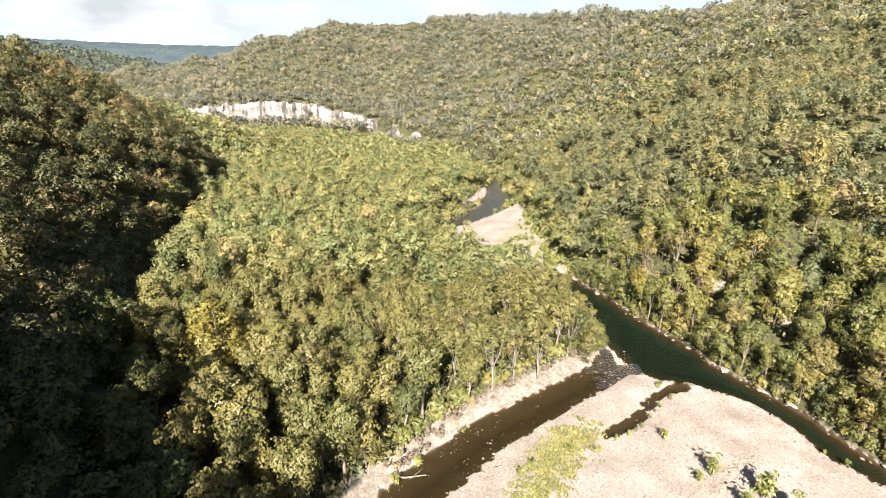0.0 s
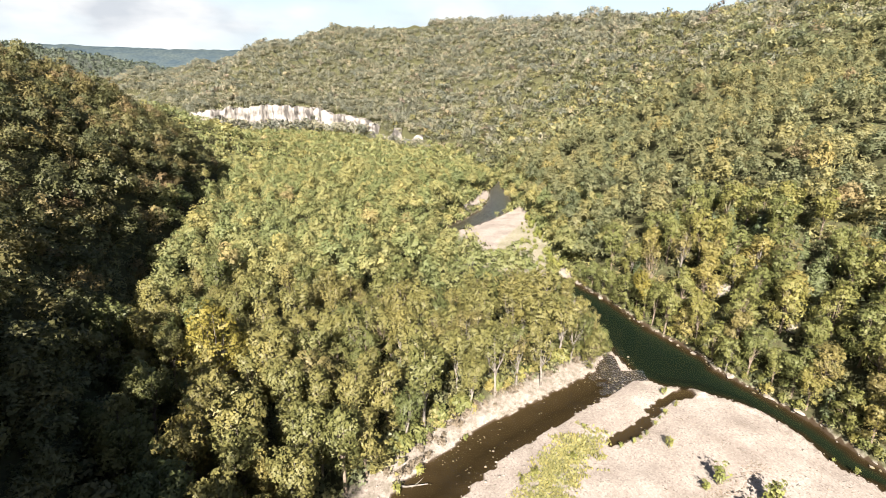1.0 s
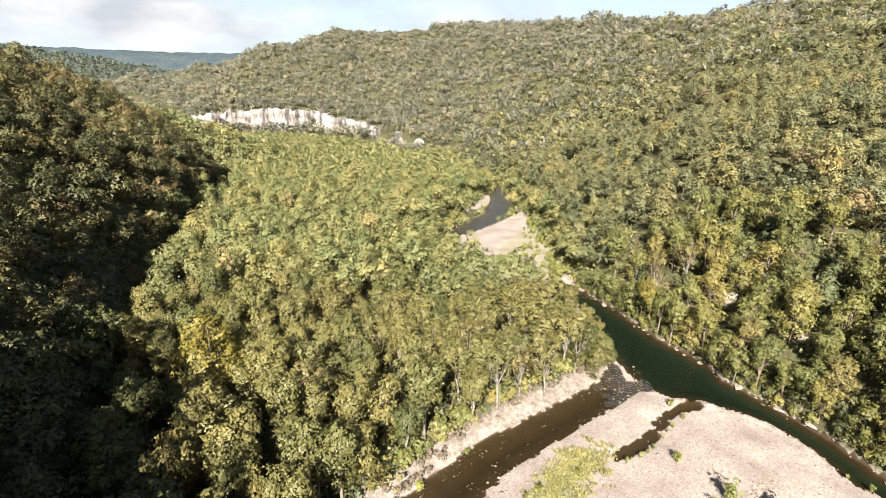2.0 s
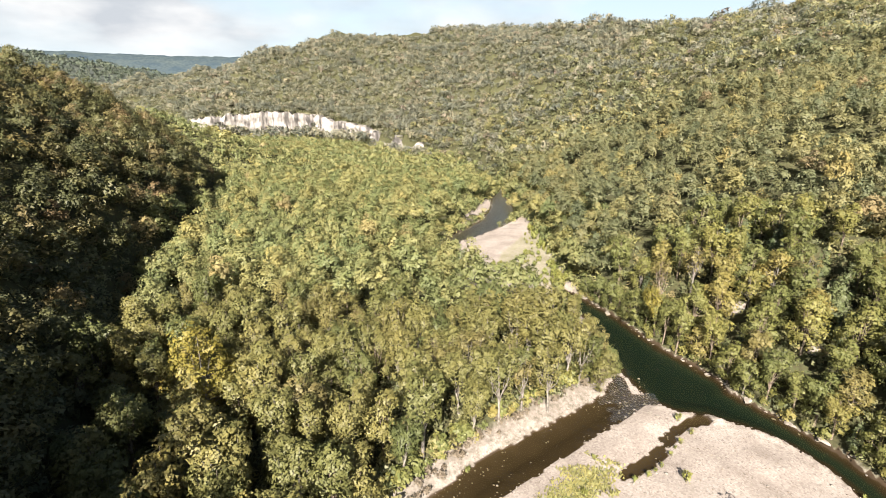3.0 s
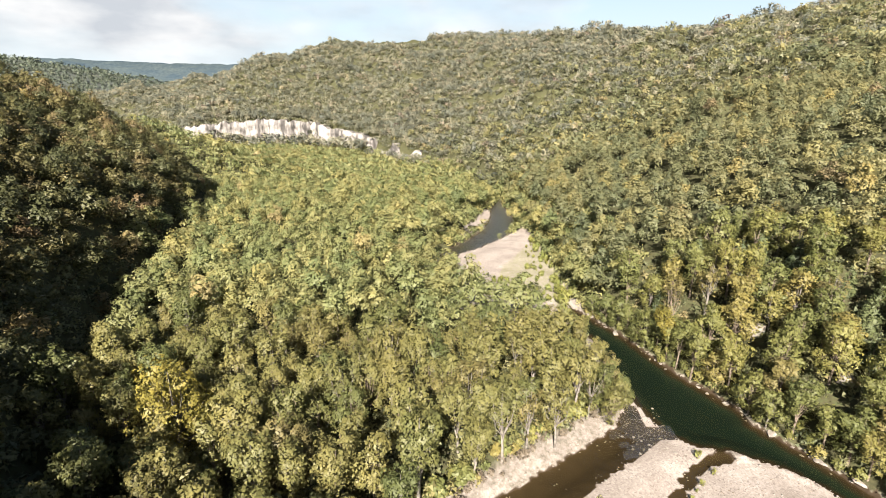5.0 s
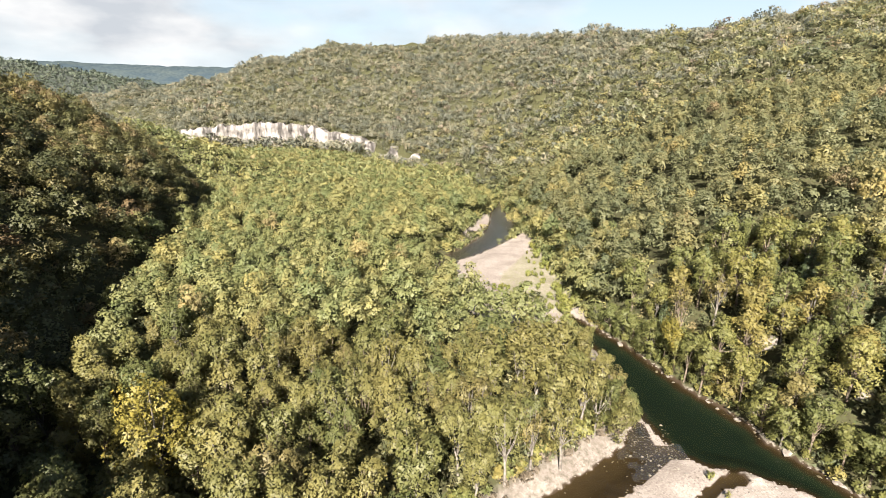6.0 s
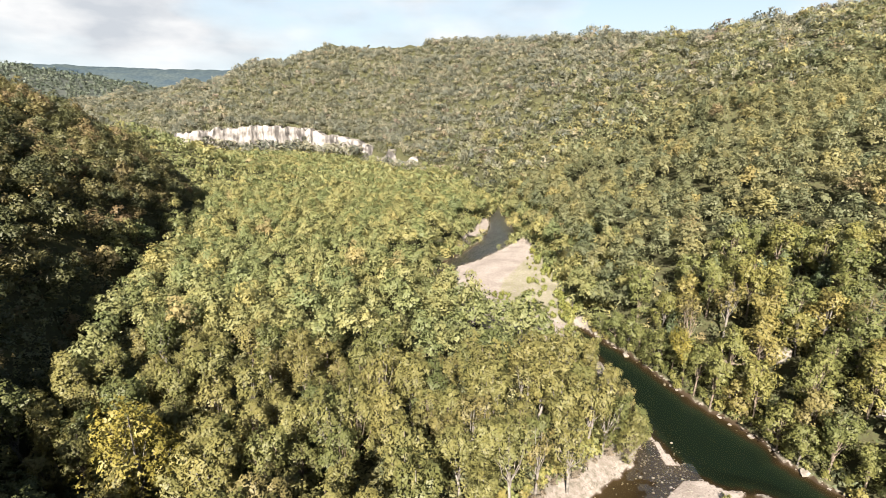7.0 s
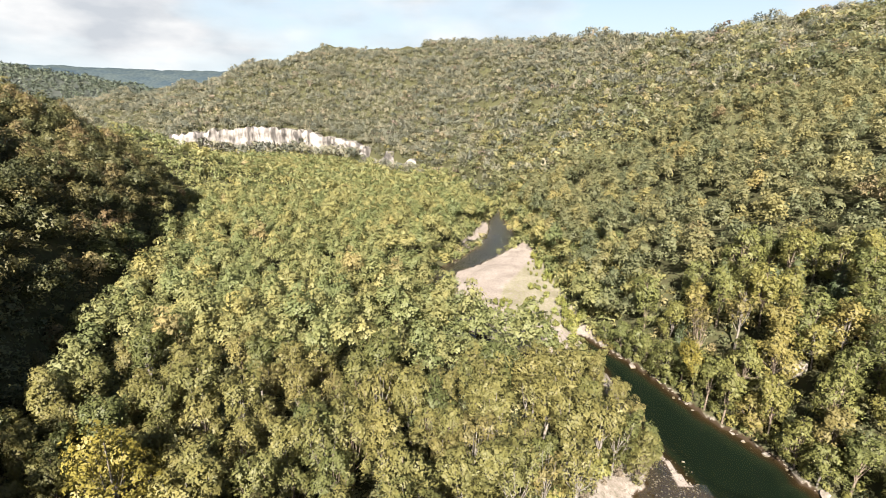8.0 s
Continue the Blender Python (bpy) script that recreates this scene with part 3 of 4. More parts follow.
def skeleton_of(r, tall, wide, kind):
    """Limbs of a tree and the lobes that its leaves fill."""
    limbs, centres, sizes = [], [], []
    lean = r.uniform(-0.04, 0.04, 2)
    if kind == "cedar":
        limbs.append(tube([(0, 0, -0.6), (lean[0] * tall, lean[1] * tall, tall * 0.5), (0, 0, tall * 0.97)], [0.22, 0.14, 0.03]))
        for k in range(16):
            u = (k + 0.5) / 16
            a, w = k * 2.4, wide * (1 - u) ** 0.8 * 0.62
            centres.append((math.cos(a) * w, math.sin(a) * w, tall * (0.12 + 0.84 * u)))
            sizes.append(0.35 + wide * 0.5 * (1 - u))
        return limbs, centres, sizes
    fork = tall * (r.uniform(0.28, 0.42) if kind == "vase" else r.uniform(0.16, 0.28))
    thick = 0.0125 * tall + 0.04
    limbs.append(tube([(0, 0, -0.8), (lean[0] * tall * 0.3, lean[1] * tall * 0.3, fork * 0.6), (lean[0] * tall, lean[1] * tall, fork), (lean[0] * tall * 1.4, lean[1] * tall * 1.6, tall * 0.82)],
                      [thick * 1.25, thick, thick * 0.85, 0.05], 6))
    count = 9 if kind == "vase" else 13
    for k in range(count):
        a = k * 2.4 + r.uniform(-0.4, 0.4)
        z0 = fork * r.uniform(0.75, 1.0) + (tall * 0.45 - fork) * 0.5 * (k / count)
        if kind == "vase":
            reach, top = wide * r.uniform(0.28, 0.80), tall * r.uniform(0.68, 0.99)
            top -= tall * 0.16 * (reach / wide) ** 2
        else:
            u = r.uniform(0, 1)
            reach, top = wide * (0.22 + 0.64 * u), tall * (0.95 - 0.52 * u + r.uniform(-0.06, 0.06))
        tip = Vector((math.cos(a) * reach + lean[0] * tall, math.sin(a) * reach + lean[1] * tall, top))
        start = Vector((lean[0] * z0, lean[1] * z0, z0))
        bend = start.lerp(tip, 0.5) + Vector((math.cos(a) * reach * 0.18, math.sin(a) * reach * 0.18, -0.03 * tall))
        limbs.append(tube([start, bend, tip * 0.97], [thick * 0.5, thick * 0.3, 0.025], 4))
        for b in range(2):
            out_ = bend.lerp(tip, r.uniform(0.1, 0.6))
            end = out_ + Vector((r.uniform(-1, 1) * wide * 0.4, r.uniform(-1, 1) * wide * 0.4, r.uniform(0.05, 0.16) * tall))
            limbs.append(tube([out_, out_.lerp(end, 0.5) + Vector((0, 0, -0.15)), end], [thick * 0.22, thick * 0.13, 0.015], 3))
            centres.append(end)
            sizes.append(wide * r.uniform(0.24, 0.36))
        big = wide * r.uniform(0.32, 0.46)
        centres.append(tip - Vector((0, 0, big * 0.5)))
        sizes.append(big)
        if kind == "vase":
            centres.append(bend.lerp(tip, 0.45))
            sizes.append(big * 0.85)
            centres.append(bend + Vector((math.cos(a) * 0.6, math.sin(a) * 0.6, 0)))
            sizes.append(big * 0.8)
    for k in range(5 if kind == "vase" else 9):
        a = k * 1.3 + r.uniform(0, 6)
        centres.append((math.cos(a) * wide * 0.6, math.sin(a) * wide * 0.6, max(fork, tall * 0.2) * r.uniform(0.7, 1.5)))
        sizes.append(wide * r.uniform(0.27, 0.4))
    return limbs, [tuple(c) for c in centres], sizes


def tree_pattern(name, seed, tall, wide, kind, count, leaf, mat_leaf, mat_bark, label, category="tree"):
    """A tree as a thing of its own: trunk with limbs, and crown."""
    r = np.random.RandomState(seed)
    limbs, centres, sizes = skeleton_of(r, tall, wide, kind)
    root = new(name)
    v, f = joined(limbs)
    trunk = new("trunk", mesh_from("trunk", v, f, 4, mat_bark, True))
    v, f, nrm = leaves(r, centres, sizes, round(count * 2.15), leaf * 0.86, 3, 0.35, 1.35 if kind == "vase" else 1.0)
    crown = new("crown", mesh_from("crown", v, f, 3, mat_leaf, True, None, nrm))
    trunk.parent = crown.parent = root
    return tagged(root, label, category, "trees of the river valley")


def stand(pattern, first, x, y, turn, scale, tall=1.0, sink=0.0):
    """Puts the pattern itself, or a copy of it, on the ground."""
    m = Matrix.LocRotScale((x, y, height(x, y) - sink), Euler((0, 0, turn)), (scale, scale, scale * tall))
    if first:
        pattern.matrix_basis = m
        return pattern
    one = copy_thing(pattern, Matrix())
    one.matrix_basis = m
    return one


PATTERNS = {
    "river": [tree_pattern("sycamore_tree", 11, 18, 3.6, "vase", 2000, 0.28, leaf_river, bark_pale, "tall olive-green sycamore with pale upright limbs in river woods"),
              tree_pattern("sycamore_tree", 12, 17, 3.2, "vase", 2000, 0.28, leaf_river, bark_pale, "slender green sycamore with white branches in river woods"),
              tree_pattern("elm_tree", 13, 16, 4.2, "round", 2000, 0.28, leaf_river, bark_brown, "broad green elm with brown trunk in river woods"),
              tree_pattern("ash_tree", 14, 19, 3.4, "vase", 2000, 0.28, leaf_river, bark_brown, "tall leafy ash with narrow crown in river woods"),
              tree_pattern("box_elder_tree", 15, 13, 3.6, "round", 1400, 0.29, leaf_river, bark_brown, "low rounded box elder with dull green leaves")],
    "bank": [tree_pattern("oak_tree", 21, 15, 4.0, "round", 2000, 0.28, leaf_bank, bark_brown, "dark green oak on the wooded river bank"),
             tree_pattern("hickory_tree", 22, 17, 3.4, "vase", 2000, 0.28, leaf_bank, bark_brown, "upright green hickory on the wooded slope"),
             tree_pattern("cedar_tree", 23, 11, 2.4, "cedar", 1200, 0.26, leaf_cedar, bark_brown, "dark conical cedar among the bank trees"),
             tree_pattern("maple_tree", 24, 14, 3.6, "round", 1500, 0.29, leaf_bank, bark_pale, "rounded green maple with pale trunk above the river")],
}
used = set()


def plant(pattern, x, y, r, scale=1.0, tall=1.0):
    one = stand(pattern, pattern.name not in used, x, y, r.uniform(0, 6.28), scale, tall)
    used.add(pattern.name)
    return one


def far_pattern(seed, tall, wide, parts, tufts, leaf):
    """A tree seen from afar: leafy domes with many ragged sprays on them."""
    r = np.random.RandomState(seed)
    if parts < 4:
        centres, sizes, high = [(0, 0, tall * 0.66)], [wide * 0.72], 0.72
        for k in range(parts - 1):
            a = k * 2.9 + r.uniform(0, 1.5)
            centres.append((math.cos(a) * wide * 0.55, math.sin(a) * wide * 0.55, tall * r.uniform(0.58, 0.68)))
            sizes.append(wide * r.uniform(0.5, 0.64))
    else:
        centres, sizes, high = [(0, 0, tall * 0.82)], [wide * 0.48], 1.1
        for k in range(parts - 1):
            a, u = k * 2.4 + r.uniform(-0.3, 0.3), r.uniform(0.35, 0.8)
            centres.append((math.cos(a) * wide * u, math.sin(a) * wide * u, tall * (0.90 - 0.46 * u + r.uniform(-0.07, 0.07))))
            sizes.append(wide * r.uniform(0.28, 0.44))
    sizes = np.array(sizes)
    return leaves(r, centres, sizes, tufts, leaf, 3, 0.75, high * 1.1, 6)


def woods(name, label, spots, patterns, mat, seed):
    """Trees past counting, joined: every one a turned and scaled pattern with a tint of its own."""
    r = np.random.RandomState(seed)
    allv, allf, alln, allt, total = [], [], [], [], 0
    for x, y, z, scale, tint in spots:
        v, f, nrm = patterns[r.randint(len(patterns))]
        a, s, h = r.uniform(0, 6.28), scale * r.uniform(0.84, 1.14), scale * r.uniform(0.84, 1.14)
        c_, s_ = math.cos(a), math.sin(a)
        allv.append(np.stack([(v[:, 0] * c_ - v[:, 1] * s_) * s + x, (v[:, 0] * s_ + v[:, 1] * c_) * s + y, v[:, 2] * h + z], -1).astype(np.float32))
        alln.append(np.stack([nrm[:, 0] * c_ - nrm[:, 1] * s_, nrm[:, 0] * s_ + nrm[:, 1] * c_, nrm[:, 2]], -1).astype(np.float32))
        allf.append(f + total)
        allt.append(np.full(len(v), tint, np.float32))
        total += len(v)
    ob = new(name, mesh_from(name, np.concatenate(allv), np.concatenate(allf), 3, mat, True, {"tint": np.concatenate(allt)}, np.concatenate(alln)))
    return tagged(ob, label, "woods" if name.startswith("woods") else name, kind="stuff")


def scatter(r, x0, x1, y0, y1, space, loose=0.36):
    """Even but irregular places."""
    xs, ys = np.arange(x0, x1, space), np.arange(y0, y1, space)
    px, py = np.meshgrid(xs, ys)
    px = px + (np.arange(len(ys)) % 2)[:, None] * space / 2
    px, py = px + r.uniform(-loose, loose, px.shape) * space, py + r.uniform(-loose, loose, px.shape) * space
    return px.ravel(), py.ravel()


r = np.random.RandomState(5)
spots = {"woods_valley": [], "woods_slope_left": [], "woods_slope_right": [], "woods_ridge": [], "woods_upstream": [], "woods_bluff": [], "woods_hillside": []}
# places kept free for single trees and rocks: x, y and how far round
SINGLE = [(-50, 97, 6), (-28.7, 90.5, 5), (-45.5, 82, 3.5), (60, 146, 4), (58.5, 152, 3), (66, 150, 3.5), (72.5, 139, 2.2), (66.5, 134, 2.2), (70, 128, 2), (14, 107, 3), (20, 108.5, 2.2), (28.5, 118, 2), (9, 103, 2.2), (-6, 96, 2.5), (2, 111, 2.5),
          (-22, 108, 2.5), (14, 124, 2.5), (-16, 124, 2.5), (4, 132, 2.5)]
# the valley floor and the lower slopes near the river
px, py = scatter(r, -170, 120, 52, 175, 6.5)
z, bar, deep, green, gap, d_r, d_l, bars = land(px, py)
for k in range(len(px)):
    x, y = px[k], py[k]
    if gap[k] < (3.4 if d_r[k] < 0 else 4.5) or bars[k]:
        continue
    if min(math.hypot(x - a, y - b) - c for a, b, c in SINGLE) < 0 or waves(x, y, 13, 24) > 0.88 or (-2.5 < d_l[k] < 1 and y > 110):
        continue
    if x < -0.98 * (y - 4) - 14 or x > 1.02 * y + 12:
        continue
    tint = r.uniform(0.1, 0.75) if r.uniform() < 0.93 else r.uniform(0.75, 1)
    if d_r[k] > 0:
        if d_r[k] < 40 and y < 172:
            plant(PATTERNS["bank"][r.choice(4, p=[0.36, 0.26, 0.16, 0.22])], x, y, r, r.uniform(0.78, 1.12))
        else:
            spots["woods_slope_right"].append((x, y, z[k], r.uniform(0.8, 1.1), tint))
    elif d_l[k] > 1:
        spots["woods_slope_left"].append((x, y, z[k] - 1.0, r.uniform(0.8, 1.15), tint))
    elif x > 28 and y > 114:
        if x < 33.5 or (y > 119 and x < 38):
            plant(PATTERNS["river"][r.choice(5)], x, y, r, r.uniform(0.62, 0.8))
    elif y < 142 and x > -78:
        plant(PATTERNS["river"][r.choice(5, p=[0.26, 0.22, 0.18, 0.22, 0.12])], x, y, r, r.uniform(0.72, 1.14))
    else:
        spots["woods_valley"].append((x, y, z[k], r.uniform(0.85, 1.15), tint))
# farther off
for x0, x1, y0, y1, space in ((-330, 350, 175, 330, 6.9), (-620, 560, 330, 960, 5.9)):
    px, py = scatter(r, x0, x1, y0, y1, space, 0.36 if y0 < 300 else 0.44)
    z, bar, deep, green, gap, d_r, d_l, bars = land(px, py)
    for k in range(len(px)):
        x, y = px[k], py[k]
        if d_r[k] > (430 if y < 480 or x > 110 else 320 if x > -60 else 235) or d_l[k] > 150 or (y > 700 and d_r[k] < 0):
            continue
        if gap[k] < (2.0 if y < 240 else 1.6) or bars[k] or (-2.5 < d_l[k] < 1.5 and y < 330) or x < -0.9 * y - 10 or x > 0.9 * y + 10:
            continue
        if -345 < x < -50 and y > 440 and -6 < d_r[k] < 2:
            continue
        tint = float(np.clip(r.uniform(0.0, 0.72) + 0.14 * (waves(x, y, 70, 21) + 0.5) + (0.35 if r.uniform() < 0.06 else 0), 0, 1))
        kind = "woods_slope_right" if d_r[k] > 0 else "woods_slope_left" if d_l[k] > 4 else "woods_valley"
        if y > 330:
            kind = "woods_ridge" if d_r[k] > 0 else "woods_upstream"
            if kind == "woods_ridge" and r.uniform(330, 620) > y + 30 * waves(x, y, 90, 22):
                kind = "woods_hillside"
            if kind == "woods_upstream" and x < -340:
                continue
        big = 1.06 if kind == "woods_slope_left" else 1.0 if y < 330 else 0.88
        if x < -30 and y > 440 and 0 < d_r[k] < 18:
            z[k] = height(x, y + 7) - 3.5
        spots[kind].append((x, y, z[k] - (0.6 if y < 330 else 2.8), r.uniform(0.85, 1.12) * big, tint))
px, py = scatter(r, -430, -20, 500, 720, 4.2)
z, bar, deep, green, gap, d_r, d_l, bars = land(px, py)
for k in range(len(px)):
    if 1.5 < d_r[k] < 16 or (-16 < d_r[k] < -5 and r.uniform() < 0.65):
        z0 = height(px[k], py[k] + 7) - r.uniform(3.5, 6.5) if d_r[k] > 0 else z[k] - 0.5
        spots["woods_ridge"].append((px[k], py[k], z0, r.uniform(0.45, 0.95) if d_r[k] > 0 else r.uniform(1.0, 1.75) if px[k] < -112 else r.uniform(0.5, 0.85), r.uniform(0, 0.8)))
# the steep hill beside the start of the flight
px, py = scatter(r, -150, -26, -60, 70, 8)
z, bar, deep, green, gap, d_r, d_l, bars = land(px, py)
for k in range(len(px)):
    if d_l[k] > 2 and px[k] < -0.98 * (py[k] - 4) - 14:
        spots["woods_bluff"].append((px[k], py[k], z[k], r.uniform(0.8, 1.1), r.uniform(0, 1)))

MID_RIVER = [far_pattern(k, tall, wide, 11, 792, 0.38) for k, tall, wide in ((31, 18, 4.3), (32, 15, 4.7), (33, 19, 4.0), (30, 16, 4.5))]
MID_HILL = [far_pattern(k, tall, wide, 10, 564, 0.40) for k, tall, wide in ((34, 15, 4.2), (35, 16, 4.0), (36, 13, 4.5), (29, 14, 4.3))]
LEFT_HILL = [far_pattern(k, tall, wide, 10, 636, 0.38) for k, tall, wide in ((24, 14, 4.1), (25, 15, 3.8), (26, 12, 4.4), (27, 13, 4.2))]
FAR_HILL = [far_pattern(k, tall, wide, 3, 60, 0.95) for k, tall, wide in ((37, 13, 6.1), (38, 14, 5.6), (39, 11, 6.2), (40, 12, 5.9))]
woods("woods_valley", "dense green riverside woods on the valley floor", spots["woods_valley"], MID_RIVER, leaf_woods, 41)
woods("woods_slope", "mixed green and russet woods, leaf colour darkened for a steep shaded slope", spots["woods_slope_left"], LEFT_HILL, leaf_left_shade, 42)
woods("woods_slope", "sunlit olive-green oak woods on the hillside", spots["woods_slope_right"], MID_HILL, leaf_hill, 43)
woods("woods_ridge", "far wooded ridge, early autumn tints paled by painted-in haze", spots["woods_ridge"], FAR_HILL, leaf_ridge_hazed, 44)
woods("woods_upstream", "far green woods where the valley bends", spots["woods_upstream"], FAR_HILL, leaf_woods, 45)
woods("woods_hillside", "olive-green woods high on the sunlit hill", spots["woods_hillside"], FAR_HILL, leaf_hill, 49)
woods("woods_bluff", "woods on the steep hill behind the river bar", spots["woods_bluff"], FAR_HILL, leaf_left_shade, 46)


# low growth under the trees
def bush_pattern(seed, count=63, leaf=0.36):
    r = np.random.RandomState(seed)
    c = [(r.uniform(-0.9, 0.9), r.uniform(-0.9, 0.9), r.uniform(0.5, 1.6)) for k in range(6)]
    return leaves(r, c, [r.uniform(0.6, 1.1) for k in range(6)], count, leaf, 3, 0.6, 1.0)


r = np.random.RandomState(47)
px, py = scatter(r, -115, 130, 60, 180, 3.2)
z, bar, deep, green, gap, d_r, d_l, bars = land(px, py)
keep = (gap > 1.2) & ~bars & (d_r < 55) & (d_l < 25) & (px < 1.02 * py + 12) & (px > -0.98 * py - 8) & ((gap > 4.2) | (d_r > 0) | (px < -30))
woods("undergrowth", "leafy undergrowth below the trees", [(a, b, c, r.uniform(0.7, 1.5), r.uniform(0, 0.9)) for a, b, c in zip(px[keep], py[keep], z[keep])],
      [bush_pattern(48), bush_pattern(49), bush_pattern(50)], leaf_hill, 47)
px, py = scatter(r, -210, -30, 62, 310, 4.6)
z, bar, deep, green, gap, d_r, d_l, bars = land(px, py)
keep = (d_l > -4) & (d_l < 75) & (px > -0.9 * py - 8)
woods("undergrowth", "brush and saplings, leaf colour darkened for the shaded slope", [(a, b, c, r.uniform(1.2, 2.3), r.uniform(0, 0.8)) for a, b, c in zip(px[keep], py[keep], z[keep])],
      [bush_pattern(51, 54, 0.27), bush_pattern(52, 54, 0.27)], leaf_left_shade, 50)
px, py = scatter(r, -40, 60, 180, 385, 2.8)
z, bar, deep, green, gap, d_r, d_l, bars = land(px, py)
keep = (gap > 0.6) & ((gap < 11) | ((d_r > -8) & (d_r < 22))) & ~bars
woods("undergrowth", "leafy brush along the upper river banks", [(a, b, c, r.uniform(0.9, 1.9), r.uniform(0, 0.9)) for a, b, c in zip(px[keep], py[keep], z[keep])],
      [bush_pattern(48), bush_pattern(49), bush_pattern(50)], leaf_woods, 48)

# ---- single trees that stand out ----
gold_big = tree_pattern("sycamore_tree", 51, 21, 6.4, "round", 4200, 0.25, leaf_gold, bark_pale, "large golden-yellow sycamore with bare white limbs in the woods")
stand(gold_big, True, -50, 97, 0.4, 1.12, 1.06)
gold_low = tree_pattern("sycamore_tree", 52, 18, 5.0, "round", 3400, 0.25, leaf_rust, bark_pale, "rusty gold sycamore with broad crown in the woods")
stand(gold_low, True, -28.7, 90.5, 1.0, 1.0)
gold_lean = tree_pattern("sycamore_tree", 53, 15, 3.0, "vase", 1300, 0.27, leaf_gold, bark_pale, "leaning yellow sycamore over the green pool")
gold_lean.matrix_basis = Matrix.LocRotScale((60.2, 144.5, height(60.2, 144.5) - 0.3), Euler((0, radians(-38), radians(-18))), (1, 1, 1))
bare_pale = tree_pattern("bare_tree", 54, 17, 3.6, "vase", 420, 0.30, leaf_rust, bark_pale, "half-bare tree with pale grey branches")
stand(bare_pale, True, -45.5, 82, 0.0, 1.0)
for x, y, turn, scale in ((66, 150, 1.0, 1.05), (14, 107, 2.0, 0.95), (84, 132, 0.5, 0.95)):
    stand(bare_pale, False, x, y, turn, scale)
thin_pale = tree_pattern("sycamore_tree", 57, 18, 3.9, "vase", 1000, 0.27, leaf_river, bark_pale, "thin-leaved sycamore with many pale grey branches near the stream")
for k, (x, y, scale) in enumerate(((20, 108.5, 0.95), (28.5, 118, 0.85), (9, 103, 1.0), (-6, 96, 1.0), (2, 111, 0.95), (-22, 108, 1.0), (14, 124, 0.95), (-16, 124, 1.0), (4, 132, 0.9))):
    stand(thin_pale, k == 0, x, y, k * 2.3, scale)
bare_red = tree_pattern("bare_tree", 55, 16, 3.8, "round", 380, 0.30, leaf_rust, bark_brown, "thinly leafed reddish tree on the river bank")
stand(bare_red, True, 58.8, 152, 0.0, 1.05)
rust = tree_pattern("oak_tree", 56, 13, 3.8, "round", 1500, 0.3, leaf_rust, bark_brown, "russet oak leaning over the bank of the pool")
for k, (x, y, scale) in enumerate(((69.5, 121.5, 1.0), (79, 103, 0.9), (84.5, 94, 0.9))):
    stand(rust, k == 0, x, y, k * 1.7, scale)
# the row that overhangs the pool on the side of the woods
r = np.random.RandomState(60)
for k, (x, y) in enumerate(((35.5, 121.0), (38.2, 125.0), (36.0, 129.5), (33.5, 118))):
    plant(PATTERNS["river"][(2, 4, 4, 4)[k]], x, y, r, r.uniform(0.62, 0.82))
# the row along the water of the far bank
r = np.random.RandomState(61)
y = 70.0
while y < 177:
    x = np.linspace(35, 110, 300)
    z, bar, deep, green, gap, d_r, d_l, bars = land(x, np.full(300, y))
    edge = x[np.nonzero((d_r > -3) & (gap > 0.7))[0]]
    if len(edge):
        x0 = float(edge[0]) + r.uniform(0.0, 1.2)
        if min(math.hypot(x0 - a, y - b) - c * 0.7 for a, b, c in SINGLE) > 0:
            plant(PATTERNS["bank"][r.choice(4, p=[0.30, 0.34, 0.1, 0.26])], x0, y, r, r.uniform(0.6, 0.95), r.uniform(0.85, 1.1))
    y += r.uniform(3.0, 5.0)


# ---- shrubs ----
def shrub_pattern(name, seed, tall, wide, count, leaf, mat_leaf, label):
    r = np.random.RandomState(seed)
    stems, centres, sizes = [], [], []
    for k in range(9):
        a, u = k * 2.4, r.uniform(0.2, 1)
        tip = Vector((math.cos(a) * wide * u * 0.7, math.sin(a) * wide * u * 0.7, tall * r.uniform(0.55, 0.95)))
        stems.append(tube([(0, 0, -0.15), tip * 0.5 + Vector((0, 0, 0.1)), tip], [0.04, 0.03, 0.01], 3))
        for f in (0.45, 0.75, 1.0):
            centres.append(tuple(tip * f))
            sizes.append(wide * r.uniform(0.22, 0.36))
    root = new(name)
    v, f = joined(stems)
    a = new("stems", mesh_from("stems", v, f, 4, bark_brown, True))
    v, f, nrm = leaves(r, centres, sizes, count, leaf, 4, 0.3, 1.25)
    b = new("foliage", mesh_from("foliage", v, f, 4, mat_leaf, True, None, nrm))
    a.parent = b.parent = root
    return tagged(root, label, "shrub", "shrubs on the gravel")


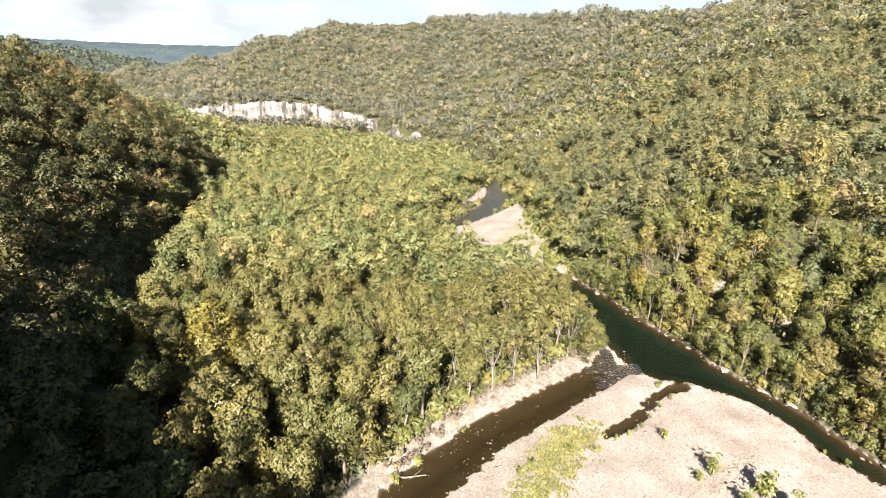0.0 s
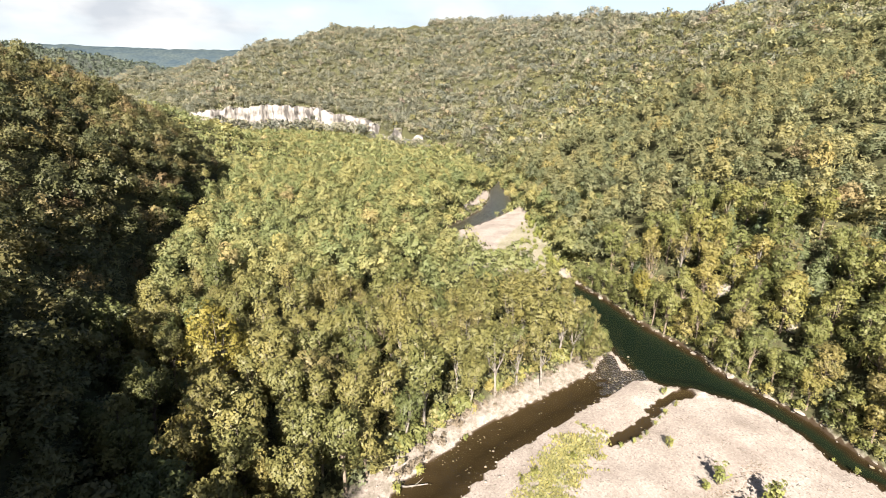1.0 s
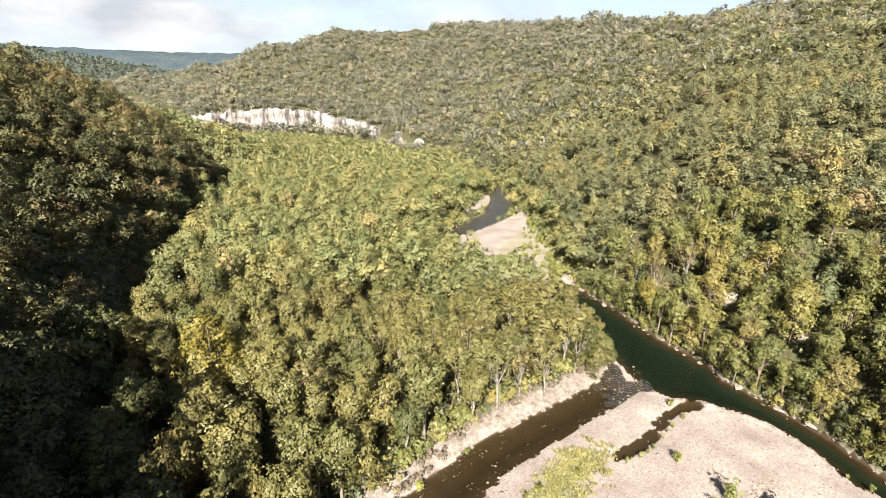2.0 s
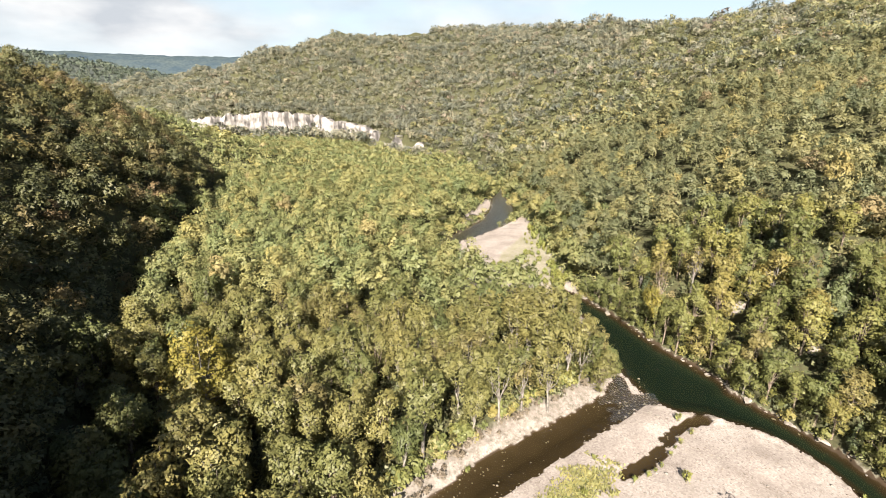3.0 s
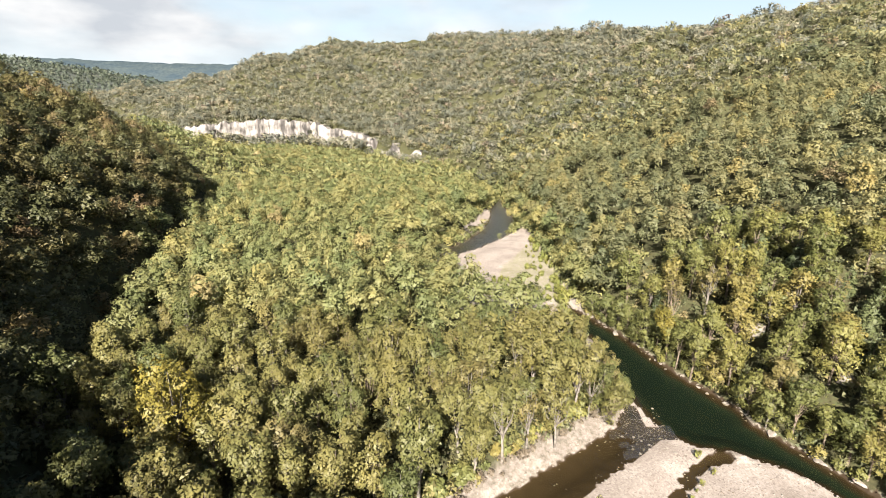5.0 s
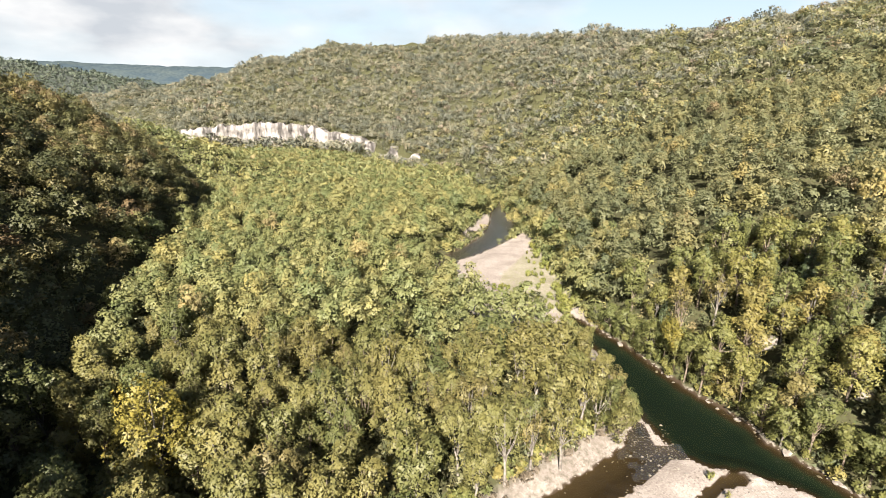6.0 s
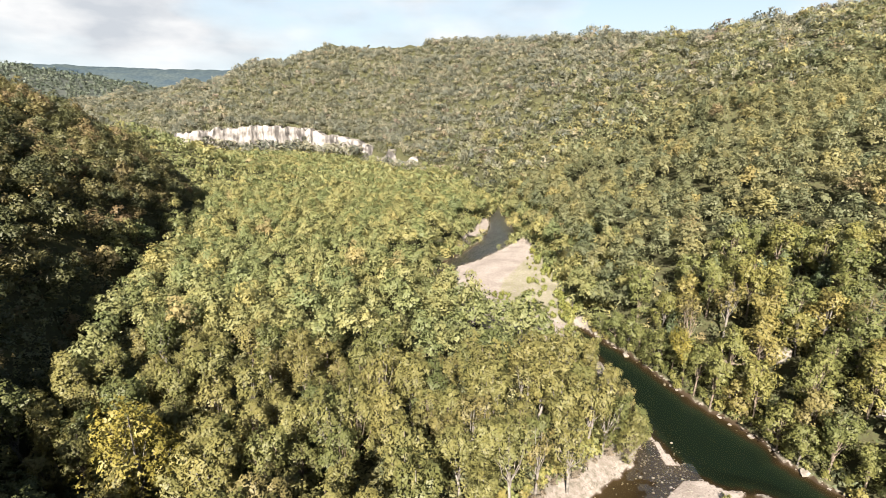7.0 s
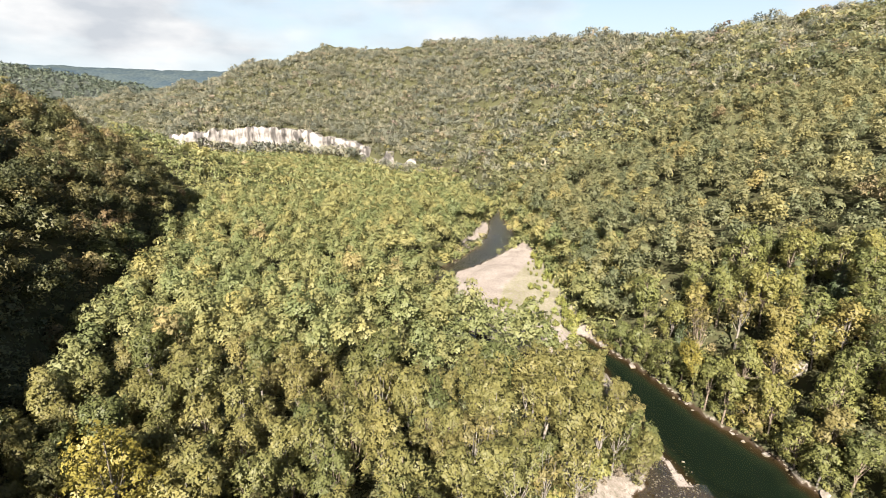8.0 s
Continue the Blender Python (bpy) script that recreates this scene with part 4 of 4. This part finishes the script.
willow = shrub_pattern("willow_shrub", 71, 4.6, 1.7, 620, 0.16, leaf_willow, "upright yellow-green willow shrub on pale gravel")
for k, (x, y, s, t) in enumerate(((47.3, 80.0, 1.0, 1.1), (44.6, 78.6, 0.62, 0.8), (53.9, 75.4, 1.35, 0.95), (49.5, 72.6, 0.95, 1.0), (57, 70.5, 1.2, 1.1))):
    stand(willow, k == 0, x, y, k * 2.1, s, t)
low = shrub_pattern("willow_shrub", 72, 1.9, 1.0, 260, 0.12, leaf_willow, "small olive willow shrub on open gravel")
for k, (x, y, s) in enumerate(((42.6, 90.0, 1.25), (48.4, 108.6, 1.0), (49.4, 104.0, 0.75), (45.9, 101.0, 0.7), (36.2, 91.2, 0.7), (23, 85, 0.9), (15, 80.5, 1.0), (12.5, 78.5, 0.8),
                               (27, 95, 0.6), (-6, 80.5, 1.2), (-9.5, 76, 1.3), (2.5, 90.5, 0.8), (39.6, 93.9, 0.6), (42.6, 97.4, 0.55), (33.2, 89.8, 0.7), (38.0, 92.6, 0.5), (44.3, 99.4, 0.45), (75.5, 85.5, 0.7), (73.2, 88.4, 0.5))):
    stand(low, k == 0, x, y, k * 1.3, s)
sapling = shrub_pattern("sapling_shrub", 73, 3.6, 1.5, 420, 0.2, leaf_willow, "pale green sapling thicket on the upper gravel bar")
r = np.random.RandomState(74)
k = 0
while k < 190:
    x, y = r.uniform(2, 40), r.uniform(160, 256)
    gap = water_gap(np.array([x]), np.array([y]))[0][0]
    if inside(np.array([x]), np.array([y]), UPPER_BAR)[0] and gap > 1.5 and (x > 26 + 0.1 * (y - 214) or y < 205) and waves(x, y, 9, 25) > (-0.4 if y < 205 else 0.0):
        stand(sapling, k == 0, x, y, r.uniform(0, 6), r.uniform(0.25, 0.95) ** 1.3 * (1.5 if x > 33 else 1))
        k += 1
brush = shrub_pattern("bank_brush", 75, 2.6, 1.6, 380, 0.2, leaf_bank, "tangled green brush at the edge of the water")
k = 0
y = 66.0
while y < 178:
    x = np.linspace(35, 110, 300)
    z, bar, deep, green, gap, d_r, d_l, bars = land(x, np.full(300, y))
    edge = x[np.nonzero((d_r > -3) & (gap > 0.35))[0]]
    if len(edge):
        stand(brush, k == 0, float(edge[0]) + r.uniform(0.0, 1.8), y, r.uniform(0, 6), r.uniform(0.5, 1.2))
        if y < 118:
            stand(brush, False, float(edge[0]) + r.uniform(2.2, 4.5), y + r.uniform(-1, 1), r.uniform(0, 6), r.uniform(0.7, 1.4))
        k += 1
    y += r.uniform(1.6, 3.4)
r = np.random.RandomState(76)
for u in np.arange(0, 1, 0.018):
    x, y = np.interp(u, [0, 0.5, 1], [-13, 6, 36]), np.interp(u, [0, 0.5, 1], [77, 99, 124])
    if r.uniform() < 0.8:
        stand(brush, False, x + r.uniform(-3.2, -0.4), y + r.uniform(0.4, 3.2), r.uniform(0, 6), r.uniform(0.6, 1.6))
dry = shrub_pattern("bank_brush", 77, 1.5, 1.3, 300, 0.14, leaf_dry, "dry tan brush on the gravel bank of the stream")
for k, u in enumerate(np.arange(0, 1, 0.02)):
    x, y = np.interp(u, [0, 0.5, 1], [-12, 6, 35]), np.interp(u, [0, 0.5, 1], [77, 98.5, 123])
    stand(dry, k == 0, x + r.uniform(-1.8, 1.2), y + r.uniform(-0.6, 1.6), r.uniform(0, 6), r.uniform(0.4, 1.15))

# grass on the bar
r = np.random.RandomState(81)
px, py = r.uniform(5, 36, 34000), r.uniform(60, 100, 34000)
rim = to_line(px, py, GREEN + GREEN[:1])[0] * np.where(inside(px, py, GREEN), 1, -1)
keep = waves(px, py, 7, 82) + 0.6 * waves(px, py, 2.4, 83) + np.clip(rim * 0.55, -3, 1.2) > r.uniform(-0.6, 1.2, 34000)
gz_ = land(px, py)[0]
bases = np.stack([px, py, gz_], -1)[keep]
n_ = len(bases)
turn, tall_, half = r.uniform(0, 6.28, n_), r.uniform(0.12, 0.55, n_), r.uniform(0.08, 0.22, n_)
side = np.stack([np.cos(turn), np.sin(turn), 0 * turn], -1) * half[:, None]
lean = r.uniform(-0.2, 0.2, (n_, 3)) * [1, 1, 0] + np.stack([0 * turn, 0 * turn, tall_], -1)
verts = np.stack([bases - side, bases + side, bases + side * 0.7 + lean, bases - side * 0.8 + lean], 1).reshape(-1, 3)
grass = new("grass", mesh_from("grass", verts, np.arange(4 * n_).reshape(-1, 4), 4, leaf_woods, False, {"tint": np.repeat(r.uniform(0.5, 0.9, n_), 4)}))
tagged(grass, "patch of green weeds and grass on the gravel bar", "grass", kind="stuff")


# ---- rocks ----
def rock_mesh(seed, cuts, flat):
    r = np.random.RandomState(seed)
    bm = bmesh.new()
    bmesh.ops.create_icosphere(bm, subdivisions=cuts, radius=1)
    for v in bm.verts:
        v.co *= 1 + 0.42 * noise.noise(v.co * 1.3 + Vector((seed, 0, 0))) + 0.25 * noise.noise(v.co * 3 + Vector((0, seed, 0)))
        v.co.x *= 1.25
        v.co.z *= flat
        v.co.z = min(v.co.z, flat * 0.75)
    me = bpy.data.meshes.new("boulder")
    bm.to_mesh(me)
    bm.free()
    me.materials.append(mat_rock)
    return me


ROCKS = [rock_mesh(k, 2, 0.5 + 0.08 * k) for k in range(4)]
r = np.random.RandomState(91)
y = 72.0
while y < 176:
    x = np.linspace(35, 110, 400)
    z, bar, deep, green, gap, d_r, d_l, bars = land(x, np.full(400, y))
    edge = x[np.nonzero((d_r > -3) & (gap > -0.5))[0]]
    if len(edge):
        size = r.uniform(0.12, 0.45) * (1.9 if r.uniform() < 0.16 else 1)
        x0 = float(edge[0]) + r.uniform(-0.6, 0.9)
        ob = new("boulder", ROCKS[r.randint(4)])
        ob.matrix_basis = Matrix.LocRotScale((x0, y, max(height(x0, y), -0.2) + size * 0.12), Euler((r.uniform(-0.2, 0.2), r.uniform(-0.2, 0.2), r.uniform(0, 6))), (size * r.uniform(0.9, 1.5), size, size * r.uniform(0.5, 0.9)))
        tagged(ob, "pale rounded boulder at the edge of the pool", "rock", "boulders along the bank")
    y += r.choice([0.4, 0.9, 2.0, 4.0])
for x, y, size in ((72.5, 139, 2.6), (66.5, 134, 1.6), (70, 128, 1.8), (76, 133, 1.8), (81, 118, 1.6)):
    ob = new("outcrop", ROCKS[3])
    ob.matrix_basis = Matrix.LocRotScale((x, y, height(x, y) + size * 0.25), Euler((0.2, 0.1, x)), (size, size * 0.8, size * 1.2))
    tagged(ob, "pale limestone outcrop among the bank trees", "rock", "outcrops on the slope")
# cobbles: on the bars, in the riffle and in the shallow stream
r = np.random.RandomState(92)
bm = bmesh.new()
bmesh.ops.create_icosphere(bm, subdivisions=1, radius=1)
ball = np.array([v.co[:] for v in bm.verts])
tris = np.array([[v.index for v in f.verts] for f in bm.faces])
bm.free()
px, py = r.uniform(-16, 80, 26000), r.uniform(64, 130, 26000)
z, bar, deep, green, gap, d_r, d_l, bars = land(px, py)
shore = np.exp(-np.abs(gap) / 1.2) * np.where(gap > 0, 0.34, 0.07) + np.where(gap > 0, 0.05, 0.006) + 0.5 * np.exp(-(np.hypot(px - 41, py - 116) / 7) ** 2) + 0.16 * np.exp(-(np.hypot(px - 3, py - 84) / 8) ** 2)
keep = (d_r < 0) & (d_l < 0) & (r.uniform(0, 1, 26000) < shore) & ((gap > -3.5) & ((gap > 0) | (px < 46)))
spots_c = np.stack([px, py, np.maximum(z, -0.1)], -1)[keep][:3200]
size = r.uniform(0.06, 0.18, len(spots_c)) * np.where(r.uniform(0, 1, len(spots_c)) < 0.10, 1.9, 1)
shape = ball[None] * (1 + 0.25 * r.uniform(-1, 1, (len(spots_c), len(ball), 1))) * size[:, None, None] * [1.2, 1.0, 0.65]
verts = (shape + spots_c[:, None]).reshape(-1, 3)
faces = (tris[None] + (np.arange(len(spots_c)) * len(ball))[:, None, None]).reshape(-1, 3)
px, py = r.uniform(-2, 34, 5000), r.uniform(238, 325, 5000)
gap = water_gap(px, py)[0]
keep = (np.abs(gap) < 1.2) & (r.uniform(0, 1, 5000) < 0.5) | ((gap < 0) & (r.uniform(0, 1, 5000) < 0.05))
up_c = np.stack([px, py, np.maximum(land(px, py)[0], -0.1)], -1)[keep][:700]
size = r.uniform(0.10, 0.28, len(up_c))
shape = ball[None] * (1 + 0.25 * r.uniform(-1, 1, (len(up_c), len(ball), 1))) * size[:, None, None] * [1.2, 1.0, 0.6]
faces = np.concatenate([faces, (tris[None] + (np.arange(len(up_c)) * len(ball))[:, None, None]).reshape(-1, 3) + len(verts)])
verts = np.concatenate([verts, (shape + up_c[:, None]).reshape(-1, 3)])
cobbles = new("cobbles", mesh_from("cobbles", verts, faces, 3, mat_rock, True))
tagged(cobbles, "scattered pale cobbles on the bar and in the shallows", "stones", kind="stuff")
# dark drift litter across the open gravel
r = np.random.RandomState(93)
u, v = r.uniform(0, 1, 420), r.normal(size=420)
lit = np.stack([45 + 13.5 * u + 1.0 * v, 76.5 + 9.5 * u - 0.9 * v * r.uniform(0.3, 1.2, 420)], -1)
lit = np.concatenate([lit, np.stack([r.uniform(36, 76, 260), r.uniform(74, 106, 260)], -1)])
lz, lb, ld, lg, l_gap, *_ = land(lit[:, 0], lit[:, 1])
keep = (l_gap > 1.0) & (lb > 0.9)
base_l = np.concatenate([lit, lz[:, None]], 1)[keep]
n_ = len(base_l)
shape = ball[None] * (1 + 0.4 * r.uniform(-1, 1, (n_, len(ball), 1))) * r.uniform(0.05, 0.17, n_)[:, None, None] * np.array([1.5, 1.0, 0.45])
litter_ob = new("drift_litter", mesh_from("drift_litter", (shape + base_l[:, None]).reshape(-1, 3), (tris[None] + (np.arange(n_) * len(ball))[:, None, None]).reshape(-1, 3), 3, bark_brown, True))
tagged(litter_ob, "dark scraps of drift litter strewn over pale gravel", "litter", kind="stuff")
# a bleached log at the stream's edge
v, f = joined([tube([(-11.5, 77.6, 0.35), (-8, 77.2, 0.4), (-4.2, 78.2, 0.3)], [0.22, 0.18, 0.08], 6), tube([(-6.6, 77.5, 0.4), (-5.2, 78.8, 0.9)], [0.09, 0.03], 5), tube([(-9.5, 77.3, 0.4), (-9.0, 76.1, 0.55)], [0.08, 0.03], 5)])
log = new("log", mesh_from("log", v, f, 4, bark_pale, True))
tagged(log, "bleached driftwood log at the edge of the stream", "log")

# ---- the limestone cliff ----
line = [(-40, 528), (-67, 558), (-114, 611), (-155, 634), (-200, 651), (-294, 641), (-345, 636)]
at_s = np.concatenate([[0], np.cumsum([math.dist(a, b) for a, b in zip(line, line[1:])])])
s_ = np.arange(0, at_s[-1], 1.6)
lx, ly = np.interp(s_, at_s, [p[0] for p in line]), np.interp(s_, at_s, [p[1] for p in line])
nx, ny = np.gradient(ly), -np.gradient(lx)
nl = np.hypot(nx, ny)
nx, ny = -nx / nl, -ny / nl                     # towards the valley
top = np.interp(lx, [-400, -345, -325, -300, -270, -200, -114, -67, -40], [22, 24, 27, 30, 34, 33, 19, 17, 15]) + 1.5 * waves(s_, 0 * s_, 28, 95) + 0.8 * waves(s_, 0 * s_, 9, 96)
top = np.where(lx > -104, 6 + 11 * np.exp(-((lx + 78) / 4.5) ** 2) + 7 * np.exp(-((lx + 50) / 3) ** 2), top) + 1.2 * waves(s_, 0 * s_, 7, 97)
rows = []
for k in range(22):
    u = k / 21
    bulge = 1.5 * waves(s_, 0 * s_ + 14 * u, 26, 98) + 0.5 * waves(s_, 0 * s_ + 12 * u, 7, 99) + 0.6 * math.sin(u * 17) + 2.0 * (1 - u)
    if k == 21:
        bulge = bulge - 9
    rows.append(np.stack([lx - nx * bulge * -1, ly - ny * bulge * -1, -2 + (top + 2) * min(1, u * 21 / 20)], -1))
verts = np.concatenate(rows)
ix = np.arange(len(verts)).reshape(22, len(s_))
quads = np.stack([ix[:-1, :-1], ix[:-1, 1:], ix[1:, 1:], ix[1:, :-1]], -1).reshape(-1, 4)
cliff = new("cliff", mesh_from("cliff", verts, quads, 4, mat_cliff))
tagged(cliff, "long pale limestone cliff with dark water streaks above the river", "cliff", kind="structure")


# ---- the distance ----
def ridge(name, label, near, far, height_at, seed, mat):
    """A long hill far off, from near to far, its crest by height_at(x)."""
    xs, us = np.linspace(-3300, 900, 240), np.linspace(0, 1, 12)
    mx, mu = np.meshgrid(xs, us)
    yy = near + (far - near) * mu + 120 * waves(mx, 0 * mx, 1500, seed)
    zz = height_at(mx) * np.sin(mu * 1.5708) + 5 * waves(mx, yy, 160, seed + 1) * mu + 2.5 * waves(mx, yy, 45, seed + 2)
    ix = np.arange(mx.size).reshape(mx.shape)
    quads = np.stack([ix[:-1, :-1], ix[:-1, 1:], ix[1:, 1:], ix[1:, :-1]], -1).reshape(-1, 4)
    ob = new(name, mesh_from(name, np.stack([mx.ravel(), yy.ravel(), zz.ravel()], -1), quads, 4, mat, True))
    tagged(ob, label, "hills", kind="structure")
    return mx, yy, zz


ridge("backdrop", "wooded ridge on the horizon, blue haze painted in its colour", 1700, 2300, lambda x: 186 + 9 * np.sin(x / 420 + 1.0), 101, mat_far_haze)
mx, yy, zz = ridge("backdrop", "nearer wooded ridge across the valley", 1150, 1500,
                   lambda x: np.interp(x, [-3300, -1700, -1280, -1120, -960, -800, -600, 0], [172, 165, 153, 135, 104, 78, 52, 25]) + 3 * np.sin(x / 90), 111, mat_wooded)
# its woods
TINY = [far_pattern(k, 12, 6.6, 1, 18, 2.1) for k in (121, 122, 123)]
r = np.random.RandomState(124)
far_spots = []
for k in range(4300):
    x, u = r.uniform(-1480, -520), r.uniform(0.0, 11.0)
    ix_, iu = int(np.clip((x + 3300) / 4200 * 239, 0, 238)), int(min(u, 10))
    f, g = (x + 3300) / 4200 * 239 - ix_, u - iu
    p = [(1 - g) * ((1 - f) * a[iu, ix_] + f * a[iu, ix_ + 1]) + g * ((1 - f) * a[iu + 1, ix_] + f * a[iu + 1, ix_ + 1]) for a in (yy, zz)]
    far_spots.append((x, p[0], p[1] - 3, r.uniform(0.7, 1.15), r.uniform(0, 0.8)))
woods("woods_distance", "woods on a distant ridge, blue-green from painted haze", far_spots, TINY, leaf_distance_hazed, 125)
